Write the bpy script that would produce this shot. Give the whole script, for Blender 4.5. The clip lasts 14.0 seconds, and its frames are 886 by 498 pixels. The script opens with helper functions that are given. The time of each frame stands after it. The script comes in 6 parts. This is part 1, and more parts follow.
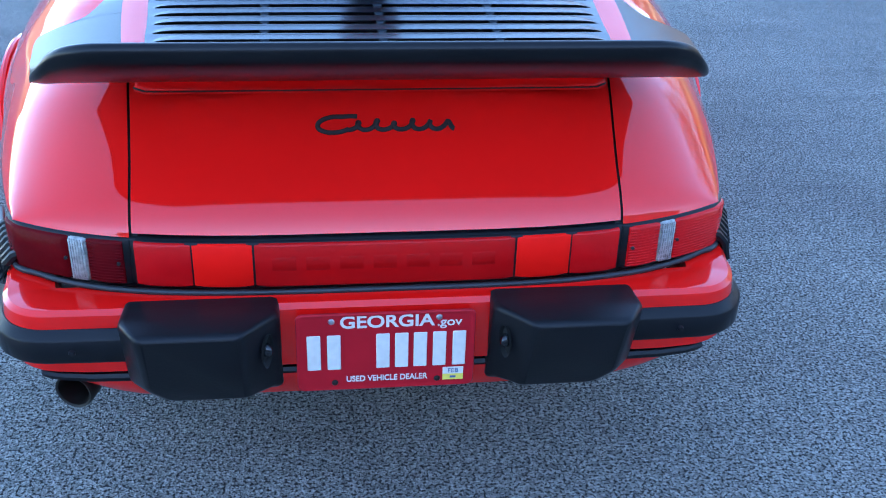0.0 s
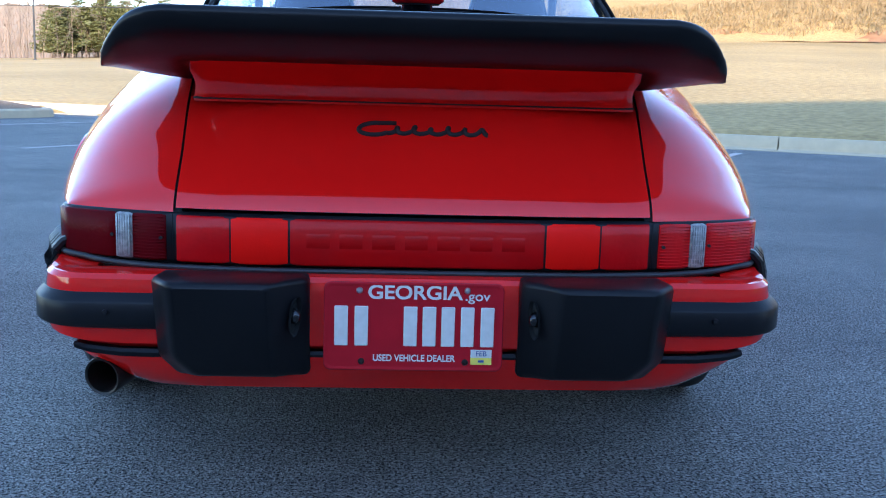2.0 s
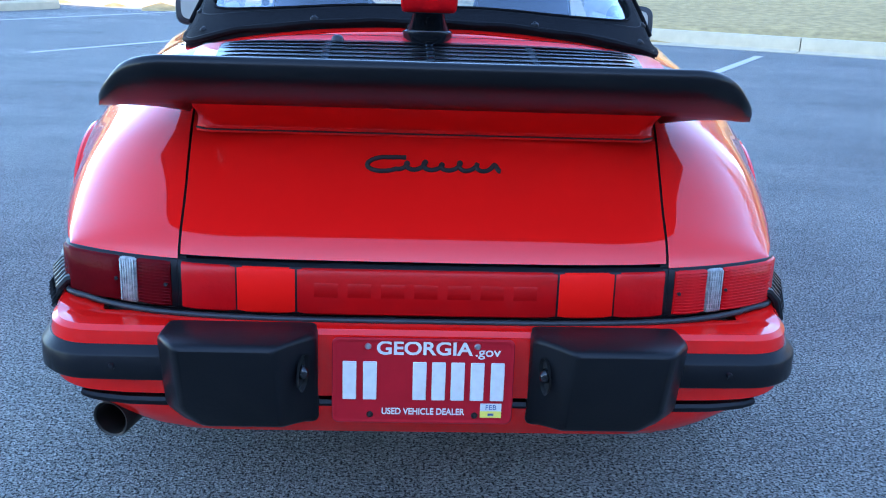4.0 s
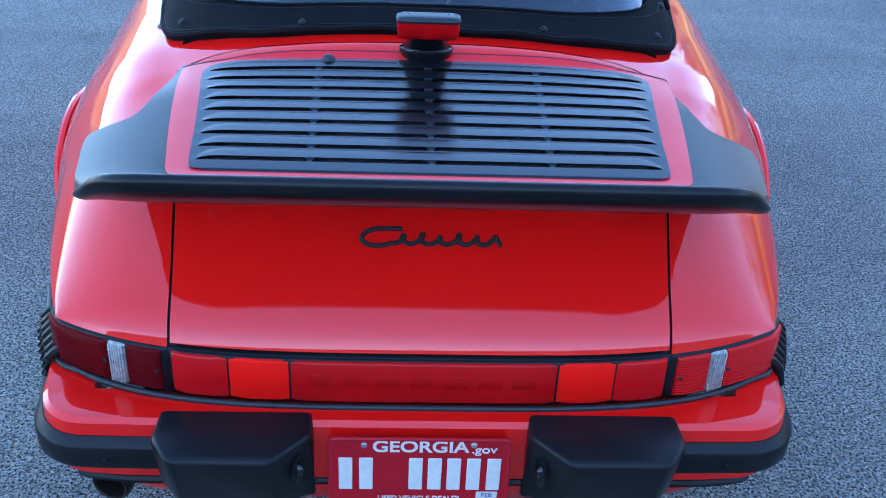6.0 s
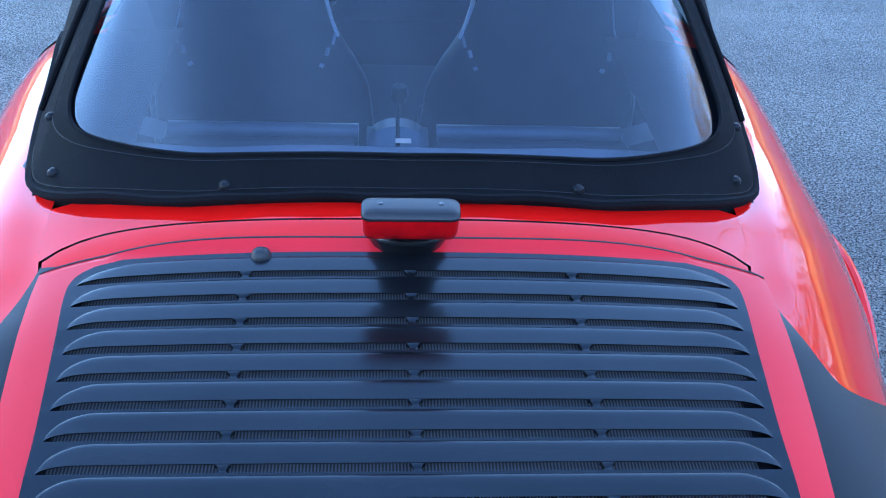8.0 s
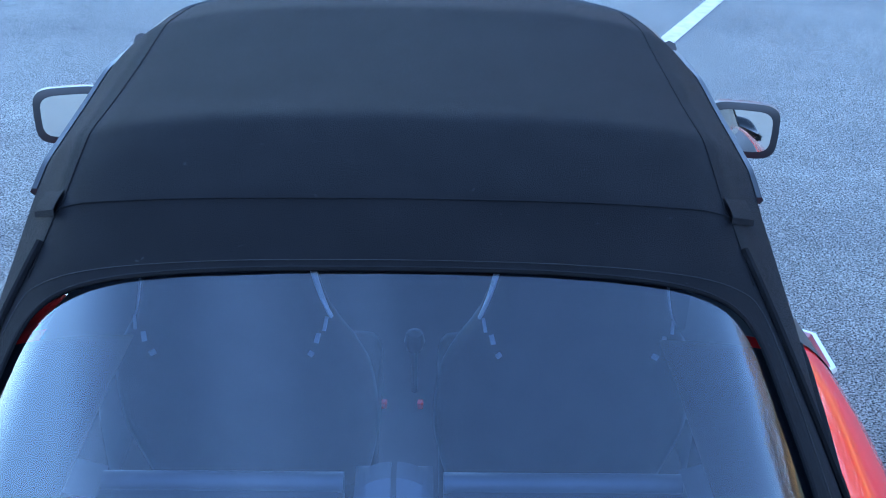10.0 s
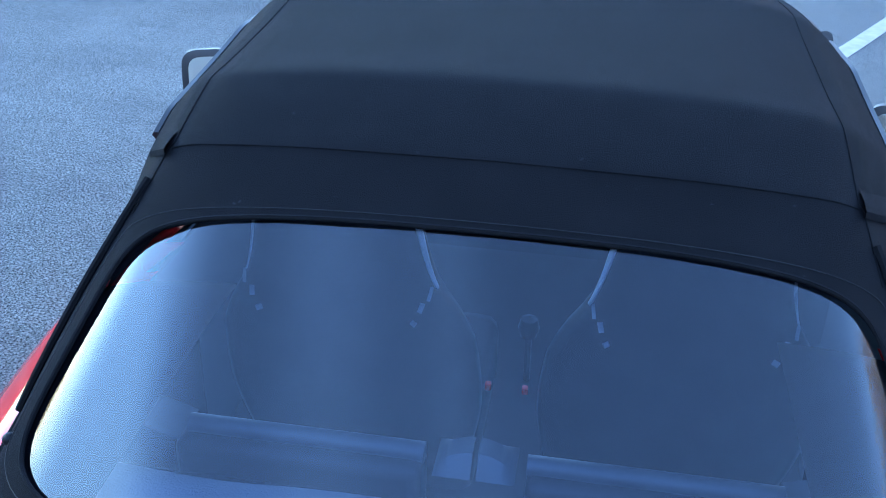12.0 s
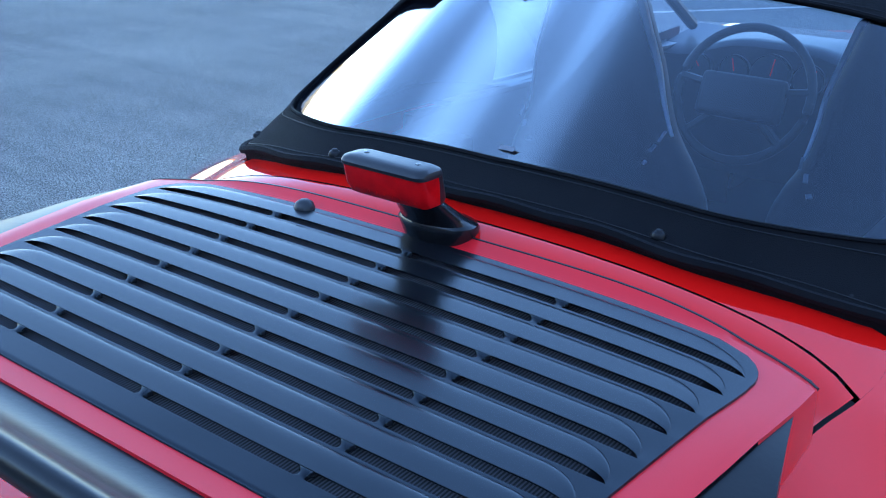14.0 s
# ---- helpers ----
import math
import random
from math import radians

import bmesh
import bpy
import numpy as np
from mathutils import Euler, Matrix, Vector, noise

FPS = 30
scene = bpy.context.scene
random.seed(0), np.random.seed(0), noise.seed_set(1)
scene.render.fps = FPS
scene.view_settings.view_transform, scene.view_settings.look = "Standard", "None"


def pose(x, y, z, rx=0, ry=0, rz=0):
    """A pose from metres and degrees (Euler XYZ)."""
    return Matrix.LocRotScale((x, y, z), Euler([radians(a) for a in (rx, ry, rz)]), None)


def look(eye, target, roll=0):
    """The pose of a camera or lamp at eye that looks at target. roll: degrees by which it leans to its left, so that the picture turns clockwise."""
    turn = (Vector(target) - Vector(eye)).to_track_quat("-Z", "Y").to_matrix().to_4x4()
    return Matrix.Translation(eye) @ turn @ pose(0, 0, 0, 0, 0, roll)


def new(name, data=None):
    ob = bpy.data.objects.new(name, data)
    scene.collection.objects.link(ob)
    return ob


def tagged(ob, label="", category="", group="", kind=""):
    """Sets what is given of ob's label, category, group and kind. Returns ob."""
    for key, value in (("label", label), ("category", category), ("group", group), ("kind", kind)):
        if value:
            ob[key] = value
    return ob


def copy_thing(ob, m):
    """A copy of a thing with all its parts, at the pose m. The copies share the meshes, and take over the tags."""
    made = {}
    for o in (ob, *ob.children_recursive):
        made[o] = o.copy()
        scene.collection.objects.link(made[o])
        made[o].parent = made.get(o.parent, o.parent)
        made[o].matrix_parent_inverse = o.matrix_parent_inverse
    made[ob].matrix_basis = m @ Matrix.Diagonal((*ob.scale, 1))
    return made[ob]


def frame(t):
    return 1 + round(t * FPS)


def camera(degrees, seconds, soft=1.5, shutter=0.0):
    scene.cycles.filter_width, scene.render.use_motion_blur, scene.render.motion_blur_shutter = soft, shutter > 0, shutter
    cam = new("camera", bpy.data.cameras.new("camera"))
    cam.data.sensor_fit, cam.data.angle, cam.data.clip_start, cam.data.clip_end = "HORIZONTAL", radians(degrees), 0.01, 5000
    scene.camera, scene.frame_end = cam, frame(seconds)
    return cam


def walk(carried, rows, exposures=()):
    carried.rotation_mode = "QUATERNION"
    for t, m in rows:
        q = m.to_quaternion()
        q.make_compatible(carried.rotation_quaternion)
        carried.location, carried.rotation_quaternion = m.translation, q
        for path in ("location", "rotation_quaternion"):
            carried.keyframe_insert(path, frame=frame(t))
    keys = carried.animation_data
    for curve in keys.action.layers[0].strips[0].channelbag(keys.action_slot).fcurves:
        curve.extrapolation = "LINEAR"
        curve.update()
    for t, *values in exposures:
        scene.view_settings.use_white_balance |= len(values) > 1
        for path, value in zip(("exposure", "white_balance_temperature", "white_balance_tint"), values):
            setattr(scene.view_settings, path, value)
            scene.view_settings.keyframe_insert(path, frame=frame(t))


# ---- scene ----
cam = camera(47.3, 14.0, soft=1.05)
PATH = [
    (0, (-0.109, -1.449, 1.343), (0.132, 0.308, 0.417), 1.9),
    (0.5, (-0.038, -1.546, 1.268), (0.13, 0.284, 0.479), 1.5),
    (1, (-0.042, -1.609, 1.072), (0.093, 0.289, 0.454), 1.5),
    (1.5, (-0.047, -1.644, 0.873), (0.071, 0.301, 0.424), 1.7),
    (2, (-0.046, -1.672, 0.798), (0.06, 0.299, 0.472), 1.6),
    (2.5, (-0.054, -1.689, 0.783), (0.055, 0.29, 0.52), 1.7),
    (3, (-0.051, -1.683, 0.783), (0.058, 0.296, 0.517), 1.7),
    (3.5, (-0.046, -1.659, 0.802), (0.059, 0.303, 0.426), 1.7),
    (4, (-0.046, -1.568, 1.072), (0.04, 0.351, 0.517), 1.9),
    (4.2, (-0.042, -1.553, 1.227), (0.037, 0.341, 0.59), 2.1),
    (6.3, (-0.053, -1.191, 1.568), (0.05, 0.533, 0.558), 2.9),
    (6.5, (-0.053, -1.119, 1.574), (0.052, 0.6, 0.558), 3.0),
    (7, (-0.02, -0.914, 1.602), (0.084, 0.782, 0.547), 3.0),
    (7.5, (-0.017, -0.71, 1.62), (0.104, 0.966, 0.536), 2.9),
    (8, (-0.037, -0.496, 1.629), (0.095, 1.169, 0.528), 2.9),
    (8.3, (-0.011, -0.39, 1.623), (0.089, 1.289, 0.541), 2.5),
    (8.5, (0.006, -0.301, 1.637), (0.096, 1.371, 0.544), 2.6),
    (9, (0.044, -0.121, 1.676), (0.098, 1.573, 0.614), 2.0),
    (9.2, (0.047, -0.071, 1.698), (0.096, 1.639, 0.663), 1.6),
    (11.3, (0.024, 0.099, 1.834), (0.025, 1.859, 0.885), 1.4),
    (11.5, (0.026, 0.094, 1.809), (-0.024, 1.852, 0.855), 1.4),
    (12, (0.112, 0.080, 1.712), (-0.156, 1.809, 0.743), 1.4),
    (12.5, (0.27, 0.028, 1.596), (-0.249, 1.728, 0.679), 1.5),
    (13, (0.395, -0.08, 1.493), (-0.346, 1.573, 0.645), 1.5),
    (13.5, (0.529, -0.196, 1.401), (-0.401, 1.392, 0.619), 1.6),
    (14, (0.683, -0.268, 1.307), (-0.441, 1.225, 0.596), 1.7),
]
EXPOSURES = [(0.0, 3.32, 5900, 13), (0.5, 3.34, 5900, 13), (1.0, 2.86, 5900, 13), (1.5, 2.6, 5900, 13), (3.0, 2.75, 5900, 13), (3.5, 2.84, 5900, 13), (4.0, 3.30, 5900, 13), (6.5, 3.17, 5900, 13), (7.5, 3.22, 5900, 13), (8.0, 3.52, 5900, 13), (8.5, 3.67, 5900, 13), (9.0, 3.72, 5900, 12), (11.5, 3.32, 5900, 12), (12.5, 3.45, 5900, 12), (13.0, 3.19, 5900, 12), (13.5, 2.93, 5900, 12), (14.0, 2.97, 5900, 12)]
walk(cam, [(t, look(eye, target, roll)) for t, eye, target, roll in PATH], EXPOSURES)

# ---- light: clear winter afternoon, low sun behind the camera, the car in the shade of a building ----
SUN_UP, SUN_TURN = 14.0, 4.0
world = bpy.data.worlds.new("sky")
scene.world = world
world.use_nodes = True
wn = world.node_tree.nodes
sky = wn.new("ShaderNodeTexSky")
sky.sky_type = "NISHITA"
sky.sun_disc = False
sky.sun_elevation = radians(SUN_UP)
sky.sun_rotation = radians(180 + SUN_TURN)
sky.air_density, sky.dust_density, sky.ozone_density = 0.85, 0.12, 2.4
wn["Background"].inputs["Strength"].default_value = 0.15
world.node_tree.links.new(sky.outputs[0], wn["Background"].inputs["Color"])
sun = new("sun", bpy.data.lights.new("sun", "SUN"))
sun.data.energy, sun.data.angle, sun.data.color = 2.05, radians(0.53), (1.0, 0.84, 0.66)
_a = radians(SUN_TURN)
sun.matrix_world = look((-30 * math.sin(_a), -30 * math.cos(_a), 30 * math.tan(radians(SUN_UP))), (0, 0, 0))


# ---- materials ----
def ease(x, knots):
    """A smooth curve through knots (x, value)."""
    xs, ys = np.array([k[0] for k in knots]), np.array([k[1] for k in knots])
    if x <= xs[0]:
        return float(ys[0])
    if x >= xs[-1]:
        return float(ys[-1])
    i = int(np.searchsorted(xs, x)) - 1
    slopes = np.diff(ys) / np.diff(xs)

    def tangent(k):
        if k == 0 or k == len(xs) - 1:
            return slopes[0 if k == 0 else -1]
        a, b = slopes[k - 1], slopes[k]
        return 0.0 if a * b <= 0 else 2 * a * b / (a + b)

    h = xs[i + 1] - xs[i]
    t = (x - xs[i]) / h
    return float((2 * t**3 - 3 * t**2 + 1) * ys[i] + (t**3 - 2 * t**2 + t) * h * tangent(i)
                 + (-2 * t**3 + 3 * t**2) * ys[i + 1] + (t**3 - t**2) * h * tangent(i + 1))


def material(name, base, rough=0.5, metal=0.0, coat=0.0, second=None, scale=8.0, amount=0.5, bump=0.0, bump_scale=60.0,
             rough_var=0.0, spec=0.5, emission=None, stretch=(1, 1, 1), detail=4.0, coat_ior=1.42):
    m = bpy.data.materials.new(name)
    m.use_nodes = True
    nt = m.node_tree
    b = nt.nodes["Principled BSDF"]
    b.inputs["Base Color"].default_value = (*base, 1)
    b.inputs["Roughness"].default_value = rough
    b.inputs["Metallic"].default_value = metal
    b.inputs["Coat Weight"].default_value = coat
    b.inputs["Coat Roughness"].default_value = 0.015
    b.inputs["Coat IOR"].default_value = coat_ior
    b.inputs["Specular IOR Level"].default_value = spec
    tc = nt.nodes.new("ShaderNodeTexCoord")
    mp = nt.nodes.new("ShaderNodeMapping")
    mp.inputs["Scale"].default_value = stretch
    nt.links.new(tc.outputs["Object"], mp.inputs["Vector"])
    if second or rough_var:
        n = nt.nodes.new("ShaderNodeTexNoise")
        n.inputs["Scale"].default_value, n.inputs["Detail"].default_value = scale, detail
        nt.links.new(mp.outputs[0], n.inputs["Vector"])
        r = nt.nodes.new("ShaderNodeValToRGB")
        r.color_ramp.elements[0].position, r.color_ramp.elements[1].position = 0.5 - amount / 2, 0.5 + amount / 2
        nt.links.new(n.outputs[0], r.inputs[0])
        if second:
            r.color_ramp.elements[0].color, r.color_ramp.elements[1].color = (*base, 1), (*second, 1)
            nt.links.new(r.outputs[0], b.inputs["Base Color"])
        if rough_var:
            mr = nt.nodes.new("ShaderNodeMapRange")
            mr.inputs["To Min"].default_value, mr.inputs["To Max"].default_value = rough - rough_var, rough + rough_var
            nt.links.new(n.outputs[0], mr.inputs[0])
            nt.links.new(mr.outputs[0], b.inputs["Roughness"])
    if bump:
        n2 = nt.nodes.new("ShaderNodeTexNoise")
        n2.inputs["Scale"].default_value, n2.inputs["Detail"].default_value = bump_scale, 5.0
        nt.links.new(mp.outputs[0], n2.inputs["Vector"])
        bp = nt.nodes.new("ShaderNodeBump")
        bp.inputs["Strength"].default_value, bp.inputs["Distance"].default_value = bump, 0.01
        nt.links.new(n2.outputs[0], bp.inputs["Height"])
        nt.links.new(bp.outputs[0], b.inputs["Normal"])
    if emission:
        b.inputs["Emission Color"].default_value, b.inputs["Emission Strength"].default_value = (*emission[:3], 1), emission[3]
    return m


def glass(name, tint, rough=0.0, ior=1.5, ripples=None, half=0.5, gloss=(1, 1, 1)):
    """A thin pane: clear with a tint, and glossy on both faces."""
    m = bpy.data.materials.new(name)
    m.use_nodes = True
    nt = m.node_tree
    nt.nodes.remove(nt.nodes["Principled BSDF"])
    out = nt.nodes["Material Output"]
    tr, gl, mix = (nt.nodes.new("ShaderNode" + k) for k in ("BsdfTransparent", "BsdfGlossy", "MixShader"))
    tr.inputs["Color"].default_value = (*tint, 1)
    gl.inputs["Roughness"].default_value = rough
    gl.inputs["Color"].default_value = (*gloss, 1)
    # both faces together: twice one face's share at a square view, all of it at a grazing one
    face, power, share = nt.nodes.new("ShaderNodeLayerWeight"), nt.nodes.new("ShaderNodeMath"), nt.nodes.new("ShaderNodeMath")
    face.inputs["Blend"].default_value = 0.5
    square = 2 * ((ior - 1) / (ior + 1)) ** 2
    power.operation, share.operation = "POWER", "MULTIPLY_ADD"
    power.inputs[1].default_value = 4.2
    share.inputs[1].default_value, share.inputs[2].default_value = 1 - square, square
    nt.links.new(face.outputs["Facing"], power.inputs[0])
    nt.links.new(power.outputs[0], share.inputs[0])
    nt.links.new(share.outputs[0], mix.inputs[0])
    nt.links.new(tr.outputs[0], mix.inputs[1])
    nt.links.new(gl.outputs[0], mix.inputs[2])
    nt.links.new(mix.outputs[0], out.inputs["Surface"])
    if ripples:
        # soft folds that run up and down the sheet: slopes across it, summed up to a height
        xs = np.linspace(-1, 1, 61)
        hs = np.cumsum([ease(float(x), ripples) for x in xs]) * (xs[1] - xs[0]) * half
        low, high = float(hs.min()), float(hs.max())
        tc, sep, lean, add, unit, fold, bp = (nt.nodes.new("ShaderNode" + k) for k in ("TexCoord", "SeparateXYZ", "Math", "Math", "MapRange", "FloatCurve", "Bump"))
        lean.operation, add.operation = "MULTIPLY_ADD", "ADD"
        lean.inputs[1].default_value, lean.inputs[2].default_value = 0.20, -0.20 * 0.96
        unit.inputs["From Min"].default_value, unit.inputs["From Max"].default_value = -half, half
        points = fold.mapping.curves[0].points
        points[0].location, points[1].location = (0, (float(hs[0]) - low) / (high - low)), (1, (float(hs[-1]) - low) / (high - low))
        for x, h in zip(xs[1:-1], hs[1:-1]):
            points.new((float(x) + 1) / 2, (float(h) - low) / (high - low))
        fold.mapping.update()
        bp.inputs["Strength"].default_value, bp.inputs["Distance"].default_value = 1.0, high - low
        nt.links.new(tc.outputs["Object"], sep.inputs[0])
        nt.links.new(sep.outputs["Y"], lean.inputs[0])
        nt.links.new(sep.outputs["X"], add.inputs[0])
        nt.links.new(lean.outputs[0], add.inputs[1])
        nt.links.new(add.outputs[0], unit.inputs[0])
        nt.links.new(unit.outputs[0], fold.inputs["Value"])
        nt.links.new(fold.outputs[0], bp.inputs["Height"])
        nt.links.new(bp.outputs[0], gl.inputs["Normal"])
        nt.links.new(bp.outputs[0], face.inputs["Normal"])
    return m


RED = material("red_paint", (0.80, 0.006, 0.004), 0.5, coat=1.0, second=(0.76, 0.0055, 0.004), scale=3.0, spec=0.02, coat_ior=1.55)
RED_MATT = material("red_fibreglass", (0.74, 0.012, 0.02), 0.4, coat=0.3, second=(0.69, 0.011, 0.018), scale=5.0, rough_var=0.05, spec=0.2)
RUBBER = material("black_rubber", (0.007, 0.007, 0.0085), 0.32, second=(0.012, 0.012, 0.0135), scale=6.0, rough_var=0.07, bump=0.03, bump_scale=180, spec=0.17)
SATIN = material("satin_black_plastic", (0.014, 0.014, 0.016), 0.38, second=(0.022, 0.022, 0.024), scale=9.0, rough_var=0.08, bump=0.02, bump_scale=250, spec=0.38)
GRILLE = material("black_grille_paint", (0.005, 0.005, 0.006), 0.24, second=(0.010, 0.010, 0.012), scale=7.0, amount=0.35, rough_var=0.05, stretch=(1, 2.5, 1), spec=0.30)
SPOILER = material("black_spoiler_rubber", (0.005, 0.005, 0.006), 0.30, second=(0.009, 0.009, 0.010), scale=5.0, rough_var=0.06, bump=0.015, bump_scale=160, spec=0.22)
STALK = material("glossy_black_rubber", (0.008, 0.008, 0.009), 0.2, second=(0.012, 0.012, 0.013), scale=20, rough_var=0.08, bump=0.05, bump_scale=90, spec=0.4)
CLOTH = material("black_canvas", (0.0042, 0.0040, 0.0046), 0.8, second=(0.0072, 0.0068, 0.0076), scale=14.0, bump=0.3, bump_scale=700, spec=0.08)
DARK = material("dark_cavity", (0.006, 0.006, 0.006), 0.8)
MESH = material("fine_mesh", (0.10, 0.10, 0.105), 0.6)
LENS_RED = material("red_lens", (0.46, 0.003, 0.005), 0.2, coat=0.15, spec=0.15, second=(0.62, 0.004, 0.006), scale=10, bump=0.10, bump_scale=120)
# the left lamp's red, darkened because less light reaches that side
LENS_SHADED = material("shaded_red_lens", (0.080, 0.002, 0.004), 0.25, coat=0.0, spec=0.04, second=(0.125, 0.003, 0.005), scale=14, bump=0.1, bump_scale=140)
LENS_BRIGHT = material("bright_red_reflector", (0.90, 0.008, 0.005), 0.35, coat=0.04, spec=0.06, bump=0.08, bump_scale=300)
LENS_BRAKE = material("brake_light_lens", (0.78, 0.003, 0.005), 0.15, coat=0.25, spec=0.2, second=(0.34, 0.002, 0.004), scale=30, bump=0.05, bump_scale=200)
LENS_CENTRE = material("red_reflector", (0.50, 0.003, 0.004), 0.3, coat=0.12, spec=0.12, second=(0.43, 0.0035, 0.005), scale=20)
LENS_CLEAR = material("ribbed_clear_lens", (0.20, 0.195, 0.185), 0.3, metal=0.1, coat=0.3, second=(0.44, 0.43, 0.40), scale=90, amount=0.4)
LETTER = material("faded_red_relief", (0.41, 0.003, 0.004), 0.32, coat=0.1, spec=0.1)
PLATE_RED = material("plate_red", (0.44, 0.010, 0.019), 0.4, coat=0.05, spec=0.12, second=(0.37, 0.009, 0.016), scale=22, rough_var=0.06)
WHITE = material("plate_white", (0.60, 0.54, 0.48), 0.55, second=(0.68, 0.62, 0.56), scale=90)
YELLOW = material("decal_yellow", (0.80, 0.62, 0.10), 0.5)
BLUE = material("decal_blue", (0.05, 0.09, 0.22), 0.5)
STEEL = material("zinc_screw", (0.55, 0.55, 0.54), 0.3, metal=0.9)
LATCH = material("brushed_chrome", (0.52, 0.53, 0.55), 0.25, metal=0.5, second=(0.42, 0.43, 0.46), scale=40)
CHROME = material("chrome", (0.62, 0.63, 0.65), 0.08, metal=1.0)
MIRROR = material("mirror_glass", (0.72, 0.75, 0.76), 0.02, metal=1.0)
PIPE = material("burnt_steel", (0.032, 0.028, 0.025), 0.45, metal=0.7, second=(0.03, 0.026, 0.022), scale=30)
TYRE = material("tyre_rubber", (0.018, 0.018, 0.018), 0.8, bump=0.2, bump_scale=90)
ALLOY = material("alloy", (0.45, 0.45, 0.46), 0.3, metal=0.9)
LEATHER = material("dark_leather", (0.014, 0.014, 0.016), 0.45, second=(0.021, 0.021, 0.023), scale=12, bump=0.04, bump_scale=220, spec=0.25)
# pale colour standing for light caught on the seats' leather edges
EDGE_GLINT = material("edge_highlight", (0.62, 0.63, 0.65), 0.35, second=(0.50, 0.51, 0.53), scale=20)
SHELF = material("shelf_carpet", (0.15, 0.15, 0.17), 0.95, second=(0.21, 0.21, 0.235), scale=9, bump=0.3, bump_scale=300)
TRIM = material("glossy_black_trim", (0.012, 0.012, 0.013), 0.16)
SEAT_TRIM = material("grey_seat_vinyl", (0.035, 0.037, 0.042), 0.4, second=(0.055, 0.057, 0.063), scale=12, bump=0.05, bump_scale=200, spec=0.4)
RIPPLES = ((-1, 0.06), (-0.9, 0.17), (-0.8, 0.27), (-0.71, 0.33), (-0.63, 0.26), (-0.55, 0.13), (-0.46, 0.12), (-0.37, 0.28), (-0.28, 0.38), (-0.21, 0.36), (-0.14, 0.27), (-0.08, 0.30), (-0.01, 0.40), (0.05, 0.33), (0.12, 0.10),
           (0.2, 0.0), (0.5, -0.04), (0.75, -0.06), (0.87, -0.12), (0.95, -0.18), (1, -0.2))
VINYL = glass("vinyl_window", (0.59, 0.71, 0.88), 0.012, 1.48, RIPPLES, 0.50, (0.84, 0.90, 1.0))
PANE = glass("car_glass", (0.86, 0.91, 0.89), 0.0, 1.4)
CONCRETE = material("kerb_concrete", (0.60, 0.47, 0.30), 0.85, second=(0.50, 0.39, 0.25), scale=6, bump=0.3, bump_scale=60)
LINE = material("road_paint", (0.56, 0.48, 0.42), 0.7, second=(0.40, 0.345, 0.30), scale=14, amount=0.5)
BARK = material("bark", (0.13, 0.098, 0.075), 0.9, second=(0.22, 0.168, 0.125), scale=3.0, bump=0.4, bump_scale=20, stretch=(1, 1, 0.3))
TWIG = material("twigs", (0.21, 0.145, 0.105), 0.9, second=(0.30, 0.215, 0.155), scale=2.0)
PINE = material("pine_needles", (0.085, 0.09, 0.025), 0.7, second=(0.15, 0.145, 0.045), scale=1.2)
DRY_LEAF = material("dry_leaves", (0.20, 0.07, 0.03), 0.8, second=(0.27, 0.11, 0.05), scale=1.5)
STRAW = material("straw_grass", (0.24, 0.155, 0.065), 0.9, second=(0.31, 0.21, 0.10), scale=1.2)
SOIL = material("orange_soil", (0.34, 0.13, 0.045), 0.95, second=(0.46, 0.23, 0.10), scale=0.8, bump=0.5, bump_scale=6)
MULCH = material("mulch", (0.20, 0.115, 0.06), 0.95, second=(0.32, 0.19, 0.10), scale=25, bump=0.8, bump_scale=50)
HAZE = material("hazy_woods", (0.175, 0.145, 0.12), 1.0, second=(0.225, 0.19, 0.16), scale=0.35, amount=0.8, spec=0.0, stretch=(1, 1, 0.25), detail=8.0)
POLE = material("dark_pole", (0.03, 0.03, 0.03), 0.5)
WALL = material("building_wall", (0.34, 0.31, 0.28), 0.8, second=(0.30, 0.27, 0.25), scale=1.0, bump=0.1, bump_scale=20)


